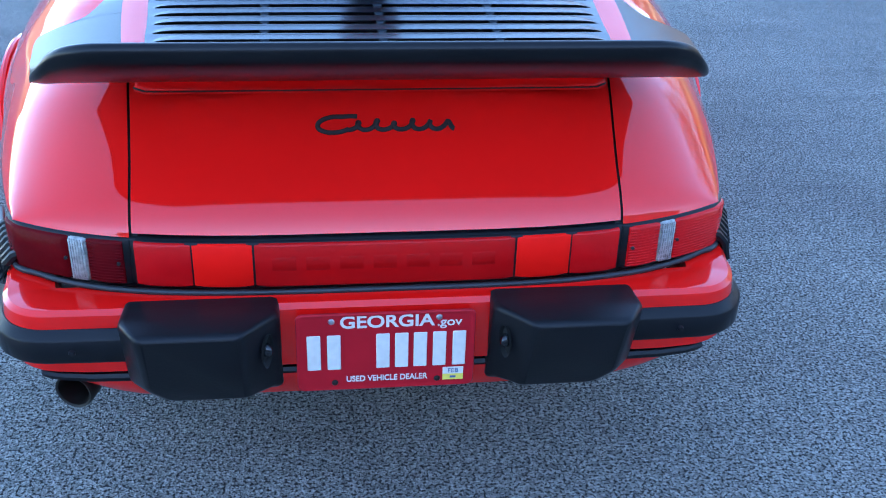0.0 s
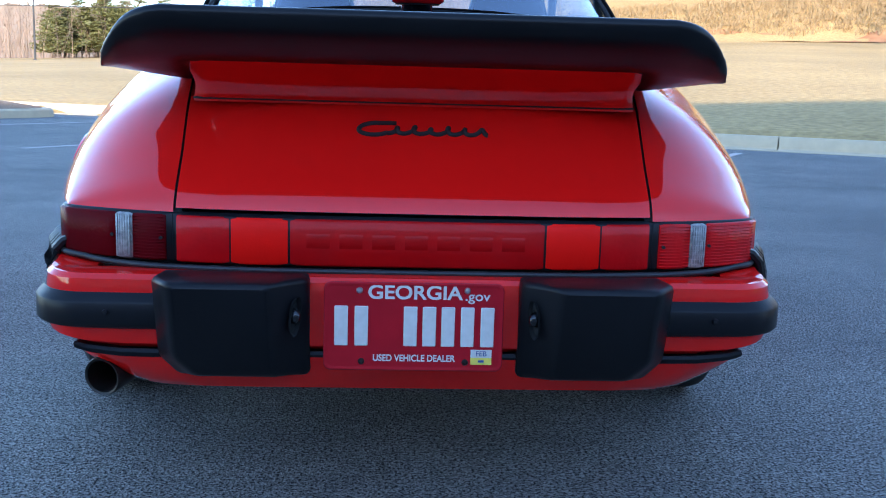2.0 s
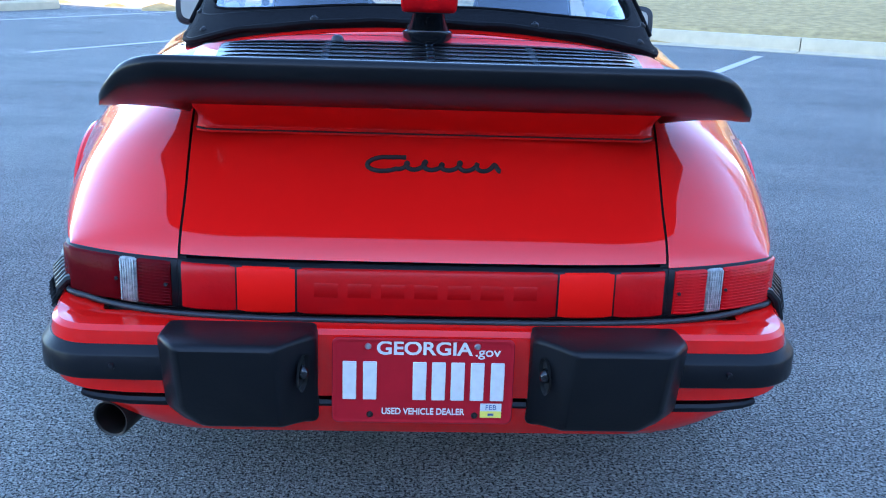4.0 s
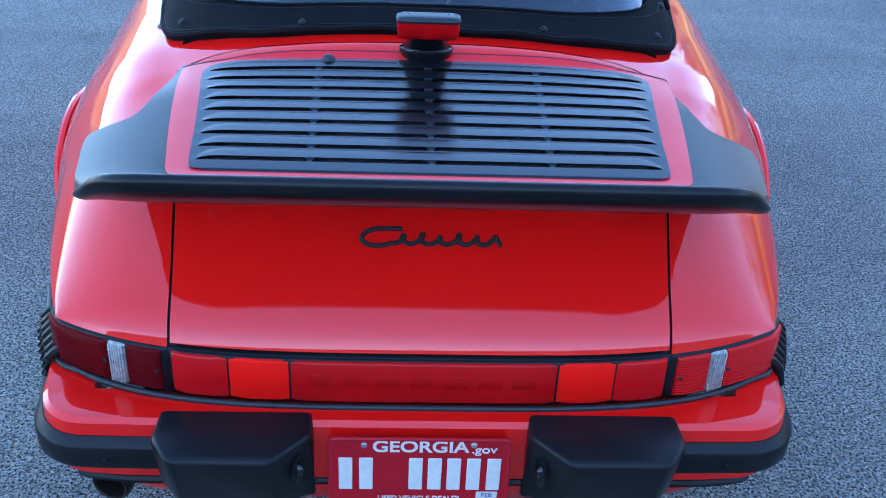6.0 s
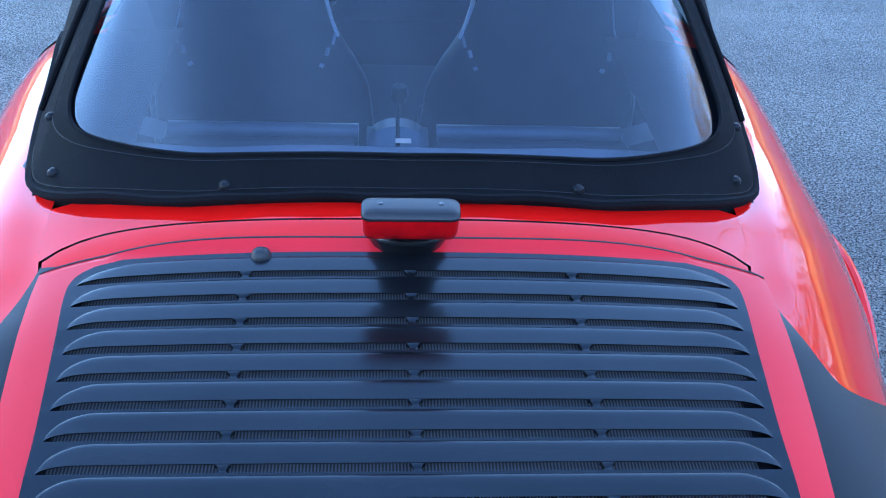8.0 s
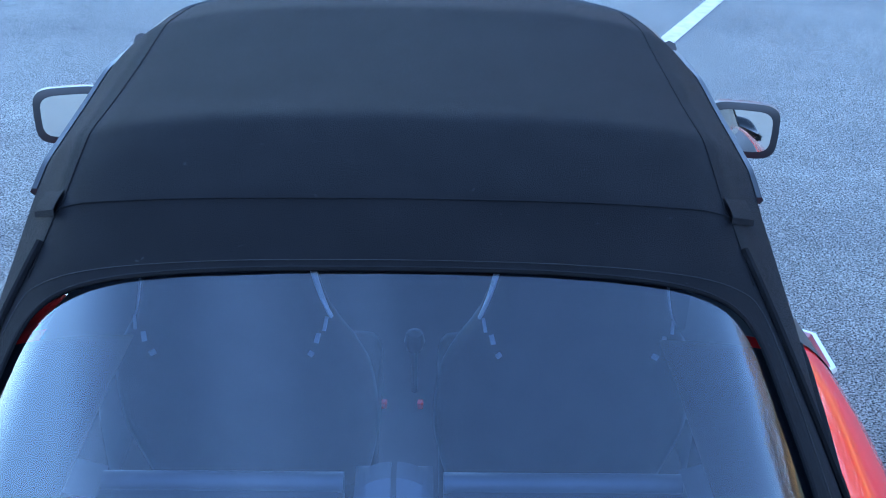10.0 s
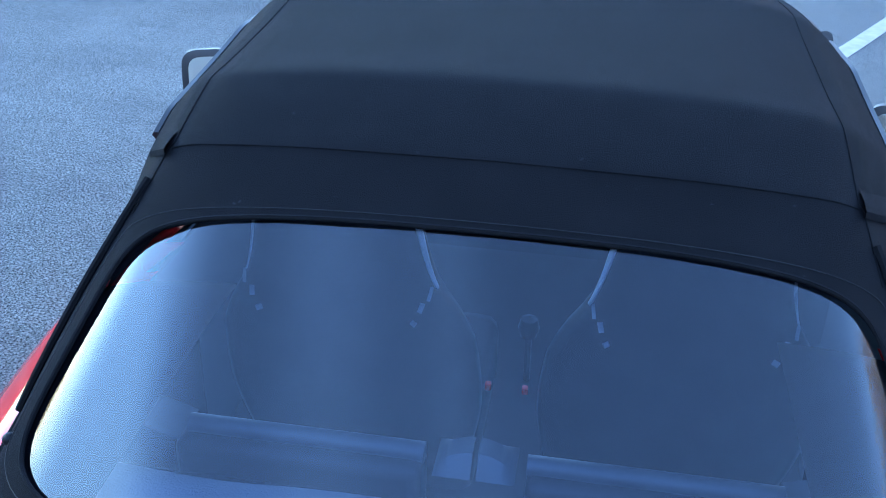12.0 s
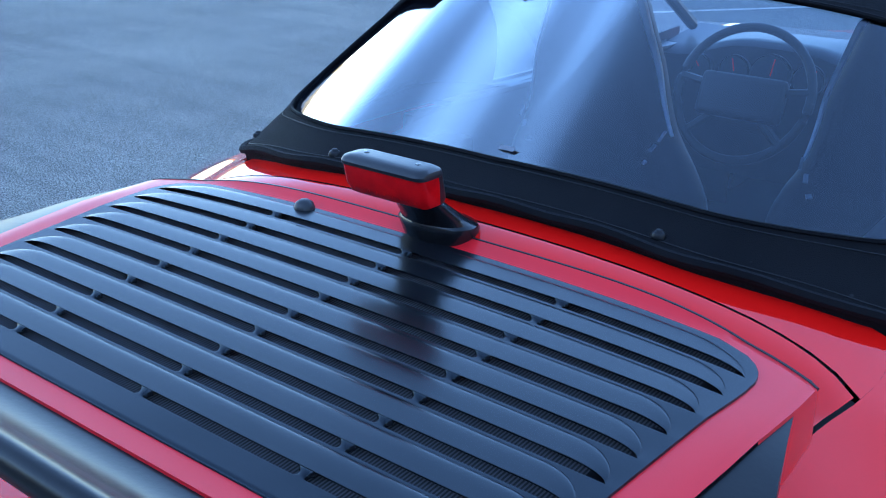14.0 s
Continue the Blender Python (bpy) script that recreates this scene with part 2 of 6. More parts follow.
def asphalt():
    m = material("asphalt", (0.05, 0.05, 0.052), 0.75, spec=0.25)
    nt = m.node_tree
    b = nt.nodes["Principled BSDF"]
    tc = nt.nodes.new("ShaderNodeTexCoord")

    def noise_at(scale, detail, rough=0.5):
        n = nt.nodes.new("ShaderNodeTexNoise")
        n.inputs["Scale"].default_value, n.inputs["Detail"].default_value, n.inputs["Roughness"].default_value = scale, detail, rough
        nt.links.new(tc.outputs["Object"], n.inputs["Vector"])
        return n

    vor = nt.nodes.new("ShaderNodeTexVoronoi")
    vor.inputs["Scale"].default_value = 190
    nt.links.new(tc.outputs["Object"], vor.inputs["Vector"])
    grit = nt.nodes.new("ShaderNodeValToRGB")
    grit.color_ramp.elements[0].color, grit.color_ramp.elements[1].color = (0.11, 0.106, 0.097, 1), (0.29, 0.278, 0.25, 1)
    grit.color_ramp.elements[0].position, grit.color_ramp.elements[1].position = 0.15, 1.0
    e = grit.color_ramp.elements.new(0.62)
    e.color = (0.195, 0.188, 0.170, 1)
    sep = nt.nodes.new("ShaderNodeSeparateColor")
    nt.links.new(vor.outputs["Color"], sep.inputs[0])
    nt.links.new(sep.outputs[0], grit.inputs[0])
    patch = nt.nodes.new("ShaderNodeValToRGB")
    patch.color_ramp.elements[0].color, patch.color_ramp.elements[1].color = (0.78, 0.78, 0.80, 1), (1.3, 1.28, 1.25, 1)
    patch.color_ramp.elements[0].position, patch.color_ramp.elements[1].position = 0.3, 0.7
    nt.links.new(noise_at(0.8, 6, 0.65).outputs[0], patch.inputs[0])
    mix = nt.nodes.new("ShaderNodeMix")
    mix.data_type, mix.blend_type = "RGBA", "MULTIPLY"
    mix.inputs["Factor"].default_value = 1.0
    nt.links.new(grit.outputs[0], mix.inputs["A"])
    nt.links.new(patch.outputs[0], mix.inputs["B"])
    pit = nt.nodes.new("ShaderNodeValToRGB")
    pit.color_ramp.elements[0].color, pit.color_ramp.elements[1].color = (0.06, 0.06, 0.065, 1), (1.25, 1.25, 1.25, 1)
    pit.color_ramp.elements[0].position, pit.color_ramp.elements[1].position = 0.42, 0.47
    nt.links.new(noise_at(150, 2, 0.55).outputs[0], pit.inputs[0])
    mix2 = nt.nodes.new("ShaderNodeMix")
    mix2.data_type, mix2.blend_type = "RGBA", "MULTIPLY"
    mix2.inputs["Factor"].default_value = 1.0
    nt.links.new(mix.outputs["Result"], mix2.inputs["A"])
    nt.links.new(pit.outputs[0], mix2.inputs["B"])
    # faint long rolling marks
    mp = nt.nodes.new("ShaderNodeMapping")
    mp.inputs["Scale"].default_value, mp.inputs["Rotation"].default_value = (0.16, 2.2, 1.0), (0, 0, 0.16)
    nt.links.new(tc.outputs["Object"], mp.inputs["Vector"])
    marks = noise_at(1.0, 5, 0.6)
    nt.links.new(mp.outputs[0], marks.inputs["Vector"])
    roll = nt.nodes.new("ShaderNodeValToRGB")
    roll.color_ramp.elements[0].color, roll.color_ramp.elements[1].color = (0.84, 0.84, 0.86, 1), (1.04, 1.04, 1.03, 1)
    roll.color_ramp.elements[0].position, roll.color_ramp.elements[1].position = 0.32, 0.52
    nt.links.new(marks.outputs[0], roll.inputs[0])
    mix3 = nt.nodes.new("ShaderNodeMix")
    mix3.data_type, mix3.blend_type = "RGBA", "MULTIPLY"
    mix3.inputs["Factor"].default_value = 1.0
    nt.links.new(mix2.outputs["Result"], mix3.inputs["A"])
    nt.links.new(roll.outputs[0], mix3.inputs["B"])
    nt.links.new(mix3.outputs["Result"], b.inputs["Base Color"])
    bp = nt.nodes.new("ShaderNodeBump")
    bp.inputs["Strength"].default_value, bp.inputs["Distance"].default_value = 1.0, 0.006
    add = nt.nodes.new("ShaderNodeMath")
    add.operation = "ADD"
    nt.links.new(vor.outputs["Distance"], add.inputs[0])
    nt.links.new(noise_at(110, 4, 0.7).outputs[0], add.inputs[1])
    nt.links.new(add.outputs[0], bp.inputs["Height"])
    nt.links.new(bp.outputs[0], b.inputs["Normal"])
    return m


def meadow():
    m = material("dormant_grass", (0.44, 0.33, 0.17), 0.95)
    nt = m.node_tree
    b = nt.nodes["Principled BSDF"]
    tc = nt.nodes.new("ShaderNodeTexCoord")
    col = None
    for scale, detail, lo, hi in ((0.12, 4, (0.80, 0.78, 0.72, 1), (1.12, 1.1, 1.1, 1)), (7.0, 6, (0.72, 0.70, 0.66, 1), (1.2, 1.2, 1.2, 1))):
        n = nt.nodes.new("ShaderNodeTexNoise")
        n.inputs["Scale"].default_value, n.inputs["Detail"].default_value = scale, detail
        nt.links.new(tc.outputs["Object"], n.inputs["Vector"])
        r = nt.nodes.new("ShaderNodeValToRGB")
        r.color_ramp.elements[0].color, r.color_ramp.elements[1].color = lo, hi
        r.color_ramp.elements[0].position, r.color_ramp.elements[1].position = 0.3, 0.7
        nt.links.new(n.outputs[0], r.inputs[0])
        mix = nt.nodes.new("ShaderNodeMix")
        mix.data_type, mix.blend_type = "RGBA", "MULTIPLY"
        mix.inputs["Factor"].default_value = 1.0
        mix.inputs["A"].default_value = (0.49, 0.32, 0.12, 1)
        if col:
            nt.links.new(col, mix.inputs["A"])
        nt.links.new(r.outputs[0], mix.inputs["B"])
        col = mix.outputs["Result"]
    nt.links.new(col, b.inputs["Base Color"])
    bp = nt.nodes.new("ShaderNodeBump")
    bp.inputs["Strength"].default_value, bp.inputs["Distance"].default_value = 0.7, 0.05
    n = nt.nodes.new("ShaderNodeTexNoise")
    n.inputs["Scale"].default_value, n.inputs["Detail"].default_value = 18, 6
    nt.links.new(tc.outputs["Object"], n.inputs["Vector"])
    nt.links.new(n.outputs[0], bp.inputs["Height"])
    nt.links.new(bp.outputs[0], b.inputs["Normal"])
    return m


def wire_bands(m):
    """Fine upright wires, about 3 mm apart."""
    nt = m.node_tree
    tc, wv, r = nt.nodes.new("ShaderNodeTexCoord"), nt.nodes.new("ShaderNodeTexWave"), nt.nodes.new("ShaderNodeValToRGB")
    wv.inputs["Scale"].default_value = 88
    wv.inputs["Distortion"].default_value = 0.4
    nt.links.new(tc.outputs["Object"], wv.inputs["Vector"])
    r.color_ramp.elements[0].color, r.color_ramp.elements[1].color = (0.006, 0.006, 0.007, 1), (0.105, 0.105, 0.115, 1)
    r.color_ramp.elements[0].position, r.color_ramp.elements[1].position = 0.3, 0.8
    nt.links.new(wv.outputs["Fac"], r.inputs[0])
    nt.links.new(r.outputs[0], nt.nodes["Principled BSDF"].inputs["Base Color"])


def canvas_weave(m):
    """A soft sheen, a twill weave and a few pale specks of lint."""
    nt = m.node_tree
    b = nt.nodes["Principled BSDF"]
    b.inputs["Sheen Weight"].default_value, b.inputs["Sheen Roughness"].default_value = 0.016, 0.45
    b.inputs["Sheen Tint"].default_value = (0.62, 0.72, 1.0, 1)
    tc, n, r, mix = (nt.nodes.new("ShaderNode" + k) for k in ("TexCoord", "TexNoise", "ValToRGB", "Mix"))
    n.inputs["Scale"].default_value, n.inputs["Detail"].default_value, n.inputs["Distortion"].default_value = 95, 1.0, 1.2
    nt.links.new(tc.outputs["Object"], n.inputs["Vector"])
    r.color_ramp.elements[0].position, r.color_ramp.elements[1].position = 0.76, 0.79
    nt.links.new(n.outputs[0], r.inputs[0])
    mix.data_type = "RGBA"
    mix.inputs["B"].default_value = (0.022, 0.022, 0.025, 1)
    old = b.inputs["Base Color"].links[0].from_socket
    nt.links.new(r.outputs[0], mix.inputs["Factor"])
    nt.links.new(old, mix.inputs["A"])
    nt.links.new(mix.outputs["Result"], b.inputs["Base Color"])


canvas_weave(CLOTH)
GRILLE.node_tree.nodes["Principled BSDF"].inputs["Specular Tint"].default_value = (0.62, 0.82, 1.0, 1)
wire_bands(MESH)
ASPHALT, MEADOW = asphalt(), meadow()


# ---- small mesh tools ----
def thing(name, label, category, group="", kind="", at=(0, 0, 0)):
    ob = new(name)
    ob.location = at
    ob.empty_display_size = 0.1
    return tagged(ob, label, category, group, kind)


def finish(name, bm, mat, angle=40):
    me = bpy.data.meshes.new(name)
    bmesh.ops.recalc_face_normals(bm, faces=bm.faces[:])
    bm.to_mesh(me)
    bm.free()
    me.materials.append(mat)
    me.shade_smooth()
    me.set_sharp_from_angle(angle=radians(angle))
    return me


def part(name, bm, mat, parent=None, label="", angle=40):
    ob = new(name, finish(name, bm, mat, angle))
    if parent is not None:
        ob.parent = parent
    return tagged(ob, label)


def grid(bm, rows, closed=False, keep=None):
    """Faces between rows of points; keep(i, j) may leave cells out."""
    vs = [[bm.verts.new(p) for p in r] for r in rows]
    n = len(rows[0])
    for i in range(len(rows) - 1):
        for j in range(n if closed else n - 1):
            if keep is None or keep(i, j):
                k = (j + 1) % n
                bm.faces.new((vs[i][j], vs[i][k], vs[i + 1][k], vs[i + 1][j]))
    lone = [v for v in bm.verts if not v.link_faces]
    for v in lone:
        bm.verts.remove(v)
    return bm


def mesh_of(rows, closed=False, keep=None):
    return grid(bmesh.new(), rows, closed, keep)


def capped(rows):
    """A closed sweep: rings joined, both ends filled."""
    bm = bmesh.new()
    vs = [[bm.verts.new(p) for p in r] for r in rows]
    n = len(rows[0])
    for a, b in zip(vs, vs[1:]):
        for j in range(n):
            bm.faces.new((a[j], a[(j + 1) % n], b[(j + 1) % n], b[j]))
    bm.faces.new(vs[0])
    bm.faces.new(vs[-1])
    return bm


def tube(points, r, n=8, bm=None, taper=None):
    """A round tube along points."""
    pts = [Vector(p) for p in points]
    rows = []
    for i, p in enumerate(pts):
        d = (pts[min(i + 1, len(pts) - 1)] - pts[max(i - 1, 0)]).normalized()
        a = d.cross(Vector((0, 0, 1)) if abs(d.z) < 0.9 else Vector((1, 0, 0))).normalized()
        b = d.cross(a)
        q = r * (taper(i / (len(pts) - 1)) if taper else 1)
        rows.append([p + q * (math.cos(2 * math.pi * k / n) * a + math.sin(2 * math.pi * k / n) * b) for k in range(n)])
    if bm is None:
        return capped(rows)
    vs = [[bm.verts.new(p) for p in r_] for r_ in rows]
    for x, y in zip(vs, vs[1:]):
        for j in range(n):
            bm.faces.new((x[j], x[(j + 1) % n], y[(j + 1) % n], y[j]))
    return bm


def box(x0, x1, y0, y1, z0, z1, bevel=0.0, seg=2, bm=None):
    own = bmesh.new()
    bmesh.ops.create_cube(own, size=1)
    for v in own.verts:
        v.co = Vector(((x0 + x1) / 2 + v.co.x * (x1 - x0), (y0 + y1) / 2 + v.co.y * (y1 - y0), (z0 + z1) / 2 + v.co.z * (z1 - z0)))
    if bevel:
        bmesh.ops.bevel(own, geom=own.edges[:], offset=bevel, segments=seg, affect="EDGES", profile=0.6)
    if bm is None:
        return own
    me = bpy.data.meshes.new("tmp")
    own.to_mesh(me)
    bm.from_mesh(me)
    own.free()
    bpy.data.meshes.remove(me)
    return bm


def lathe(profile, axis_at, axis="y", n=28, bm=None):
    """Turns (radius, along) pairs round an axis through axis_at."""
    cx, cy, cz = axis_at
    rows = []
    for r, a in profile:
        ring = []
        for k in range(n):
            c, s_ = r * math.cos(2 * math.pi * k / n), r * math.sin(2 * math.pi * k / n)
            ring.append({"y": (cx + c, cy + a, cz + s_), "x": (cx + a, cy + c, cz + s_), "z": (cx + c, cy + s_, cz + a)}[axis])
        rows.append(ring)
    return grid(bm or bmesh.new(), rows, closed=True)


def words(text, size, mat, parent, m, name="writing", depth=0.0004, label="", spacing=1.0, width=None, bold=0.0):
    """Raised writing in the built-in font, centred at m, which faces along m's z."""
    cu = bpy.data.curves.new(name, "FONT")
    cu.body, cu.size, cu.extrude, cu.align_x, cu.align_y, cu.space_character = text, size, depth, "CENTER", "CENTER", spacing
    cu.offset = bold
    tmp = bpy.data.objects.new(name, cu)
    scene.collection.objects.link(tmp)
    bpy.context.view_layer.update()
    me = bpy.data.meshes.new_from_object(tmp.evaluated_get(bpy.context.evaluated_depsgraph_get()))
    bpy.data.objects.remove(tmp)
    bpy.data.curves.remove(cu)
    if width:
        w = max(v.co.x for v in me.vertices) - min(v.co.x for v in me.vertices)
        for v in me.vertices:
            v.co.x *= width / w
    me.materials.clear()
    me.materials.append(mat)
    ob = new(name, me)
    ob.parent = parent
    ob.matrix_local = m
    return tagged(ob, label)


# ---- the place: ground, kerb, field, building ----
KERB_AT, KERB_SLOPE = (5.1, 12.0), -0.55
_k = math.hypot(1, KERB_SLOPE)
ALONG, AWAY = Vector((1 / _k, KERB_SLOPE / _k, 0)), Vector((-KERB_SLOPE / _k, 1 / _k, 0))


def past_kerb(x, y):
    return (Vector((x, y, 0)) - Vector((*KERB_AT, 0))).dot(AWAY)


def field_height(x, y):
    d = past_kerb(x, y)
    if d < 0.1:
        return -0.06
    bearing = math.atan2(x, max(y, 1.0))
    steep = ease(bearing, ((-0.9, 0.012), (-0.35, 0.026), (0.0, 0.045), (0.25, 0.062), (0.9, 0.06)))
    side_bank = 5.0 * ease(bearing, ((0.66, 0), (0.85, 1))) * ease(math.hypot(x, y), ((42, 0), (58, 1)))
    z = 0.165 + side_bank + steep * min(d, 95) + 0.25 * (noise.noise((x * 0.03, y * 0.03, 0)) if d > 3 else 0)
    bank = ease(bearing, ((-0.15, 0.0), (0.05, 4.2), (0.35, 4.6), (0.9, 4.0)))
    return z + bank * ease(d, ((72, 0), (78, 0.55), (88, 1.0))) + 0.25 * max(0.0, min(1.0, (d - 71) / 5)) * bank / 4.5 * noise.noise((x * 0.5, y * 0.5, 3))


def build_ground():
    r = [0, 6, 10, 12, 13, 14, 15, 16, 17, 18, 19, 20, 22, 25, 28, 32, 37, 43, 50, 58, 66, 70, 73, 76, 79, 82, 85, 88, 92, 98, 108, 125, 150, 200, 300, 600, 1500, 4000]
    rows = []
    for q in r:
        ring = []
        for k in range(180):
            a = 2 * math.pi * k / 180
            x, y = q * math.sin(a), q * math.cos(a)
            ring.append((x, y, field_height(x, y)))
        rows.append(ring)
    tagged(part("ground", grid(bmesh.new(), rows[1:], closed=True), MEADOW, angle=180), "dormant straw-coloured grass field rising to a wooded bank", "grass field", kind="structure")

    lot = bmesh.new()
    pts = []
    for s_, d in ((-70, 0.02), (75, 0.02), (75, -75), (-70, -75)):
        pts.append(Vector((*KERB_AT, 0)) + ALONG * s_ + AWAY * d)
    n = 60
    rows = [[tuple((pts[0].lerp(pts[1], i / n)).lerp(pts[3].lerp(pts[2], i / n), j / n)) for i in range(n + 1)] for j in range(n + 1)]
    tagged(part("road", grid(lot, rows), ASPHALT, angle=180), "worn grey asphalt parking lot in open shade", "asphalt lot", kind="structure")


def kerb_run(at, direction, length, back, name="kerb", label="", block=2.6, gutter=True):
    """A concrete kerb of cast blocks, with its gutter pan, along a line; back points to the grass."""
    at, direction, back = Vector(at), Vector(direction), Vector(back)
    ob = thing(name, label, "kerb", kind="structure")
    profile = [(-0.34, 0.006), (-0.02, 0.012), (0.0, 0.03), (0.012, 0.155), (0.03, 0.185), (0.16, 0.185), (0.17, 0.13), (0.17, -0.05), (-0.34, -0.05)]
    if not gutter:
        profile = [(0.0, -0.05), (0.0, 0.03), (0.012, 0.125), (0.03, 0.15), (0.16, 0.15), (0.17, 0.10), (0.17, -0.05)]
    s_ = 0.0
    while s_ < length - 0.1:
        e = min(block, length - s_)
        rows = []
        for q in (s_ + 0.008, s_ + e - 0.008):
            p = at + direction * q
            rows.append([tuple(p + back * o + Vector((0, 0, z))) for o, z in profile])
        part("kerb_block", capped(rows), CONCRETE, ob, angle=30)
        s_ += e
    return ob


def stripe(x0, y0, x1, y1, w=0.10):
    a, b = Vector((x0, y0, 0.004)), Vector((x1, y1, 0.004))
    side = (b - a).cross(Vector((0, 0, 1))).normalized() * w / 2
    n = 24
    rows = []
    for i in range(n + 1):
        p = a.lerp(b, i / n)
        wob = 0.004 * noise.noise((i * 1.7, x0, 0))
        rows.append([tuple(p - side * (1 + wob * 10)), tuple(p + side * (1 - wob * 10))])
    bm = mesh_of(rows)
    tagged(part("parking_line", bm, LINE), "worn white painted parking stall line on asphalt", "parking line", "parking stall lines", "structure")


def build_building():
    """The building behind, whose shade covers the car."""
    ob = thing("building", "plain flat-roofed building standing behind, shading the lot", "building", kind="structure")
    h = 9.9
    part("wall", box(-46.0, 44.0, -18.0, 0.0, 0, h), WALL, ob)
    part("roof", box(-46.2, 44.2, -18.2, 0.2, h, h + 0.35, 0.03), CONCRETE, ob)
    ob.location, ob.rotation_euler = (0, -22.0, 0), (0, 0, 0.20)


# ---- trees ----
def limb(bm, p, d, length, r, depth, rng, spread=0.55, kids=3):
    n = 4 if depth > 1 else 3
    pts, q, v = [p], p, d.copy()
    for i in range(n):
        v = (v + Vector((rng.uniform(-1, 1), rng.uniform(-1, 1), rng.uniform(-0.2, 0.6))) * 0.13).normalized()
        q = q + v * length / n
        pts.append(q)
    tube(pts, r, 5 if depth > 1 else 3, bm, lambda t: 1 - 0.6 * t)
    if depth == 0:
        return
    for i in range(kids):
        t = rng.uniform(0.35, 1.0)
        k = min(int(t * n), n - 1)
        base = pts[k].lerp(pts[k + 1], t * n - k)
        out = (v + Vector((rng.uniform(-1, 1), rng.uniform(-1, 1), rng.uniform(-0.3, 0.7))) * spread * 1.6).normalized()
        limb(bm, base, out, length * rng.uniform(0.45, 0.7), r * 0.42, depth - 1, rng, spread, kids)


def bare_tree(seed, tall, leaves=0):
    rng = random.Random(seed)
    ob = thing("bare_tree", "tall leafless hardwood tree with grey-brown bark", "tree", "woodland trees")
    bm = bmesh.new()
    pts, lean = [], Vector((rng.uniform(-0.04, 0.04), rng.uniform(-0.04, 0.04), 1))
    for i in range(7):
        pts.append(Vector((0.15 * noise.noise((seed, i * 0.6, 0)), 0.15 * noise.noise((seed, i * 0.6, 5)), 0)) + lean * tall * i / 6)
    tube(pts, tall * 0.0068, 7, bm, lambda t: 1 - 0.8 * t)
    part("trunk", bm, BARK, ob)
    cr = bmesh.new()
    for i in range(20):
        t = rng.uniform(0.32, 0.97)
        k = min(int(t * 6), 5)
        base = pts[k].lerp(pts[k + 1], t * 6 - k)
        a = rng.uniform(0, 6.28)
        limb(cr, base, Vector((math.cos(a), math.sin(a), rng.uniform(0.4, 1.2))).normalized(), tall * rng.uniform(0.10, 0.2) * (1.15 - 0.5 * t), tall * 0.0035, 2, rng, kids=3)
    part("crown", cr, TWIG, ob, angle=180)
    if leaves:
        lf = bmesh.new()
        for i in range(leaves):
            a, t = rng.uniform(0, 6.28), rng.uniform(0.25, 0.8)
            c = lean * tall * t + Vector((math.cos(a), math.sin(a), 0)) * rng.uniform(0.2, tall * 0.10)
            n1 = Vector((rng.uniform(-1, 1), rng.uniform(-1, 1), rng.uniform(-1, 1))).normalized() * 0.16
            n2 = n1.cross(Vector((rng.uniform(-1, 1), 0.3, 1))).normalized() * 0.12
            lf.faces.new([lf.verts.new(c + q) for q in (n1, n2, -n1, -n2)])
        part("leaves", lf, DRY_LEAF, ob, "a few dry rust-brown leaves", angle=180)
    return ob


def pine_tree(seed, tall):
    rng = random.Random(seed)
    ob = thing("pine_tree", "green pine tree with a bare lower trunk", "tree", "pine trees")
    bm = bmesh.new()
    pts = [Vector((0.2 * noise.noise((seed, i * 0.5, 1)), 0.2 * noise.noise((seed, i * 0.5, 7)), tall * i / 6)) for i in range(7)]
    tube(pts, tall * 0.0075, 7, bm, lambda t: 1 - 0.85 * t)
    for i in range(26):
        t = rng.uniform(0.38, 0.97)
        k = min(int(t * 6), 5)
        a = rng.uniform(0, 6.28)
        limb(bm, pts[k].lerp(pts[k + 1], t * 6 - k), Vector((math.cos(a), math.sin(a), 0.25)).normalized(), tall * 0.2 * (1.15 - t) + 0.5, 0.05, 0, rng)
    part("trunk", bm, BARK, ob)
    cr = bmesh.new()
    for i in range(120):
        t = rng.uniform(0.14, 1.0) ** 0.9
        a = rng.uniform(0, 6.28)
        reach = tall * 0.21 * (1.12 - t) * rng.uniform(0.35, 1.15) + 0.15
        c = Vector((math.cos(a) * reach, math.sin(a) * reach, tall * t))
        for j in range(16):
            o = Vector((rng.gauss(0, 1), rng.gauss(0, 1), rng.gauss(0, 0.45))) * 0.42
            n1 = Vector((rng.uniform(-1, 1), rng.uniform(-1, 1), rng.uniform(-0.2, 1))).normalized() * rng.uniform(0.25, 0.45)
            n2 = n1.cross(Vector((rng.uniform(-1, 1), rng.uniform(-1, 1), 0.5))).normalized() * rng.uniform(0.08, 0.16)
            cr.faces.new([cr.verts.new(c + o + q) for q in (n1, n2, -n1, -n2)])
    part("crown", cr, PINE, ob, angle=180)
    return ob


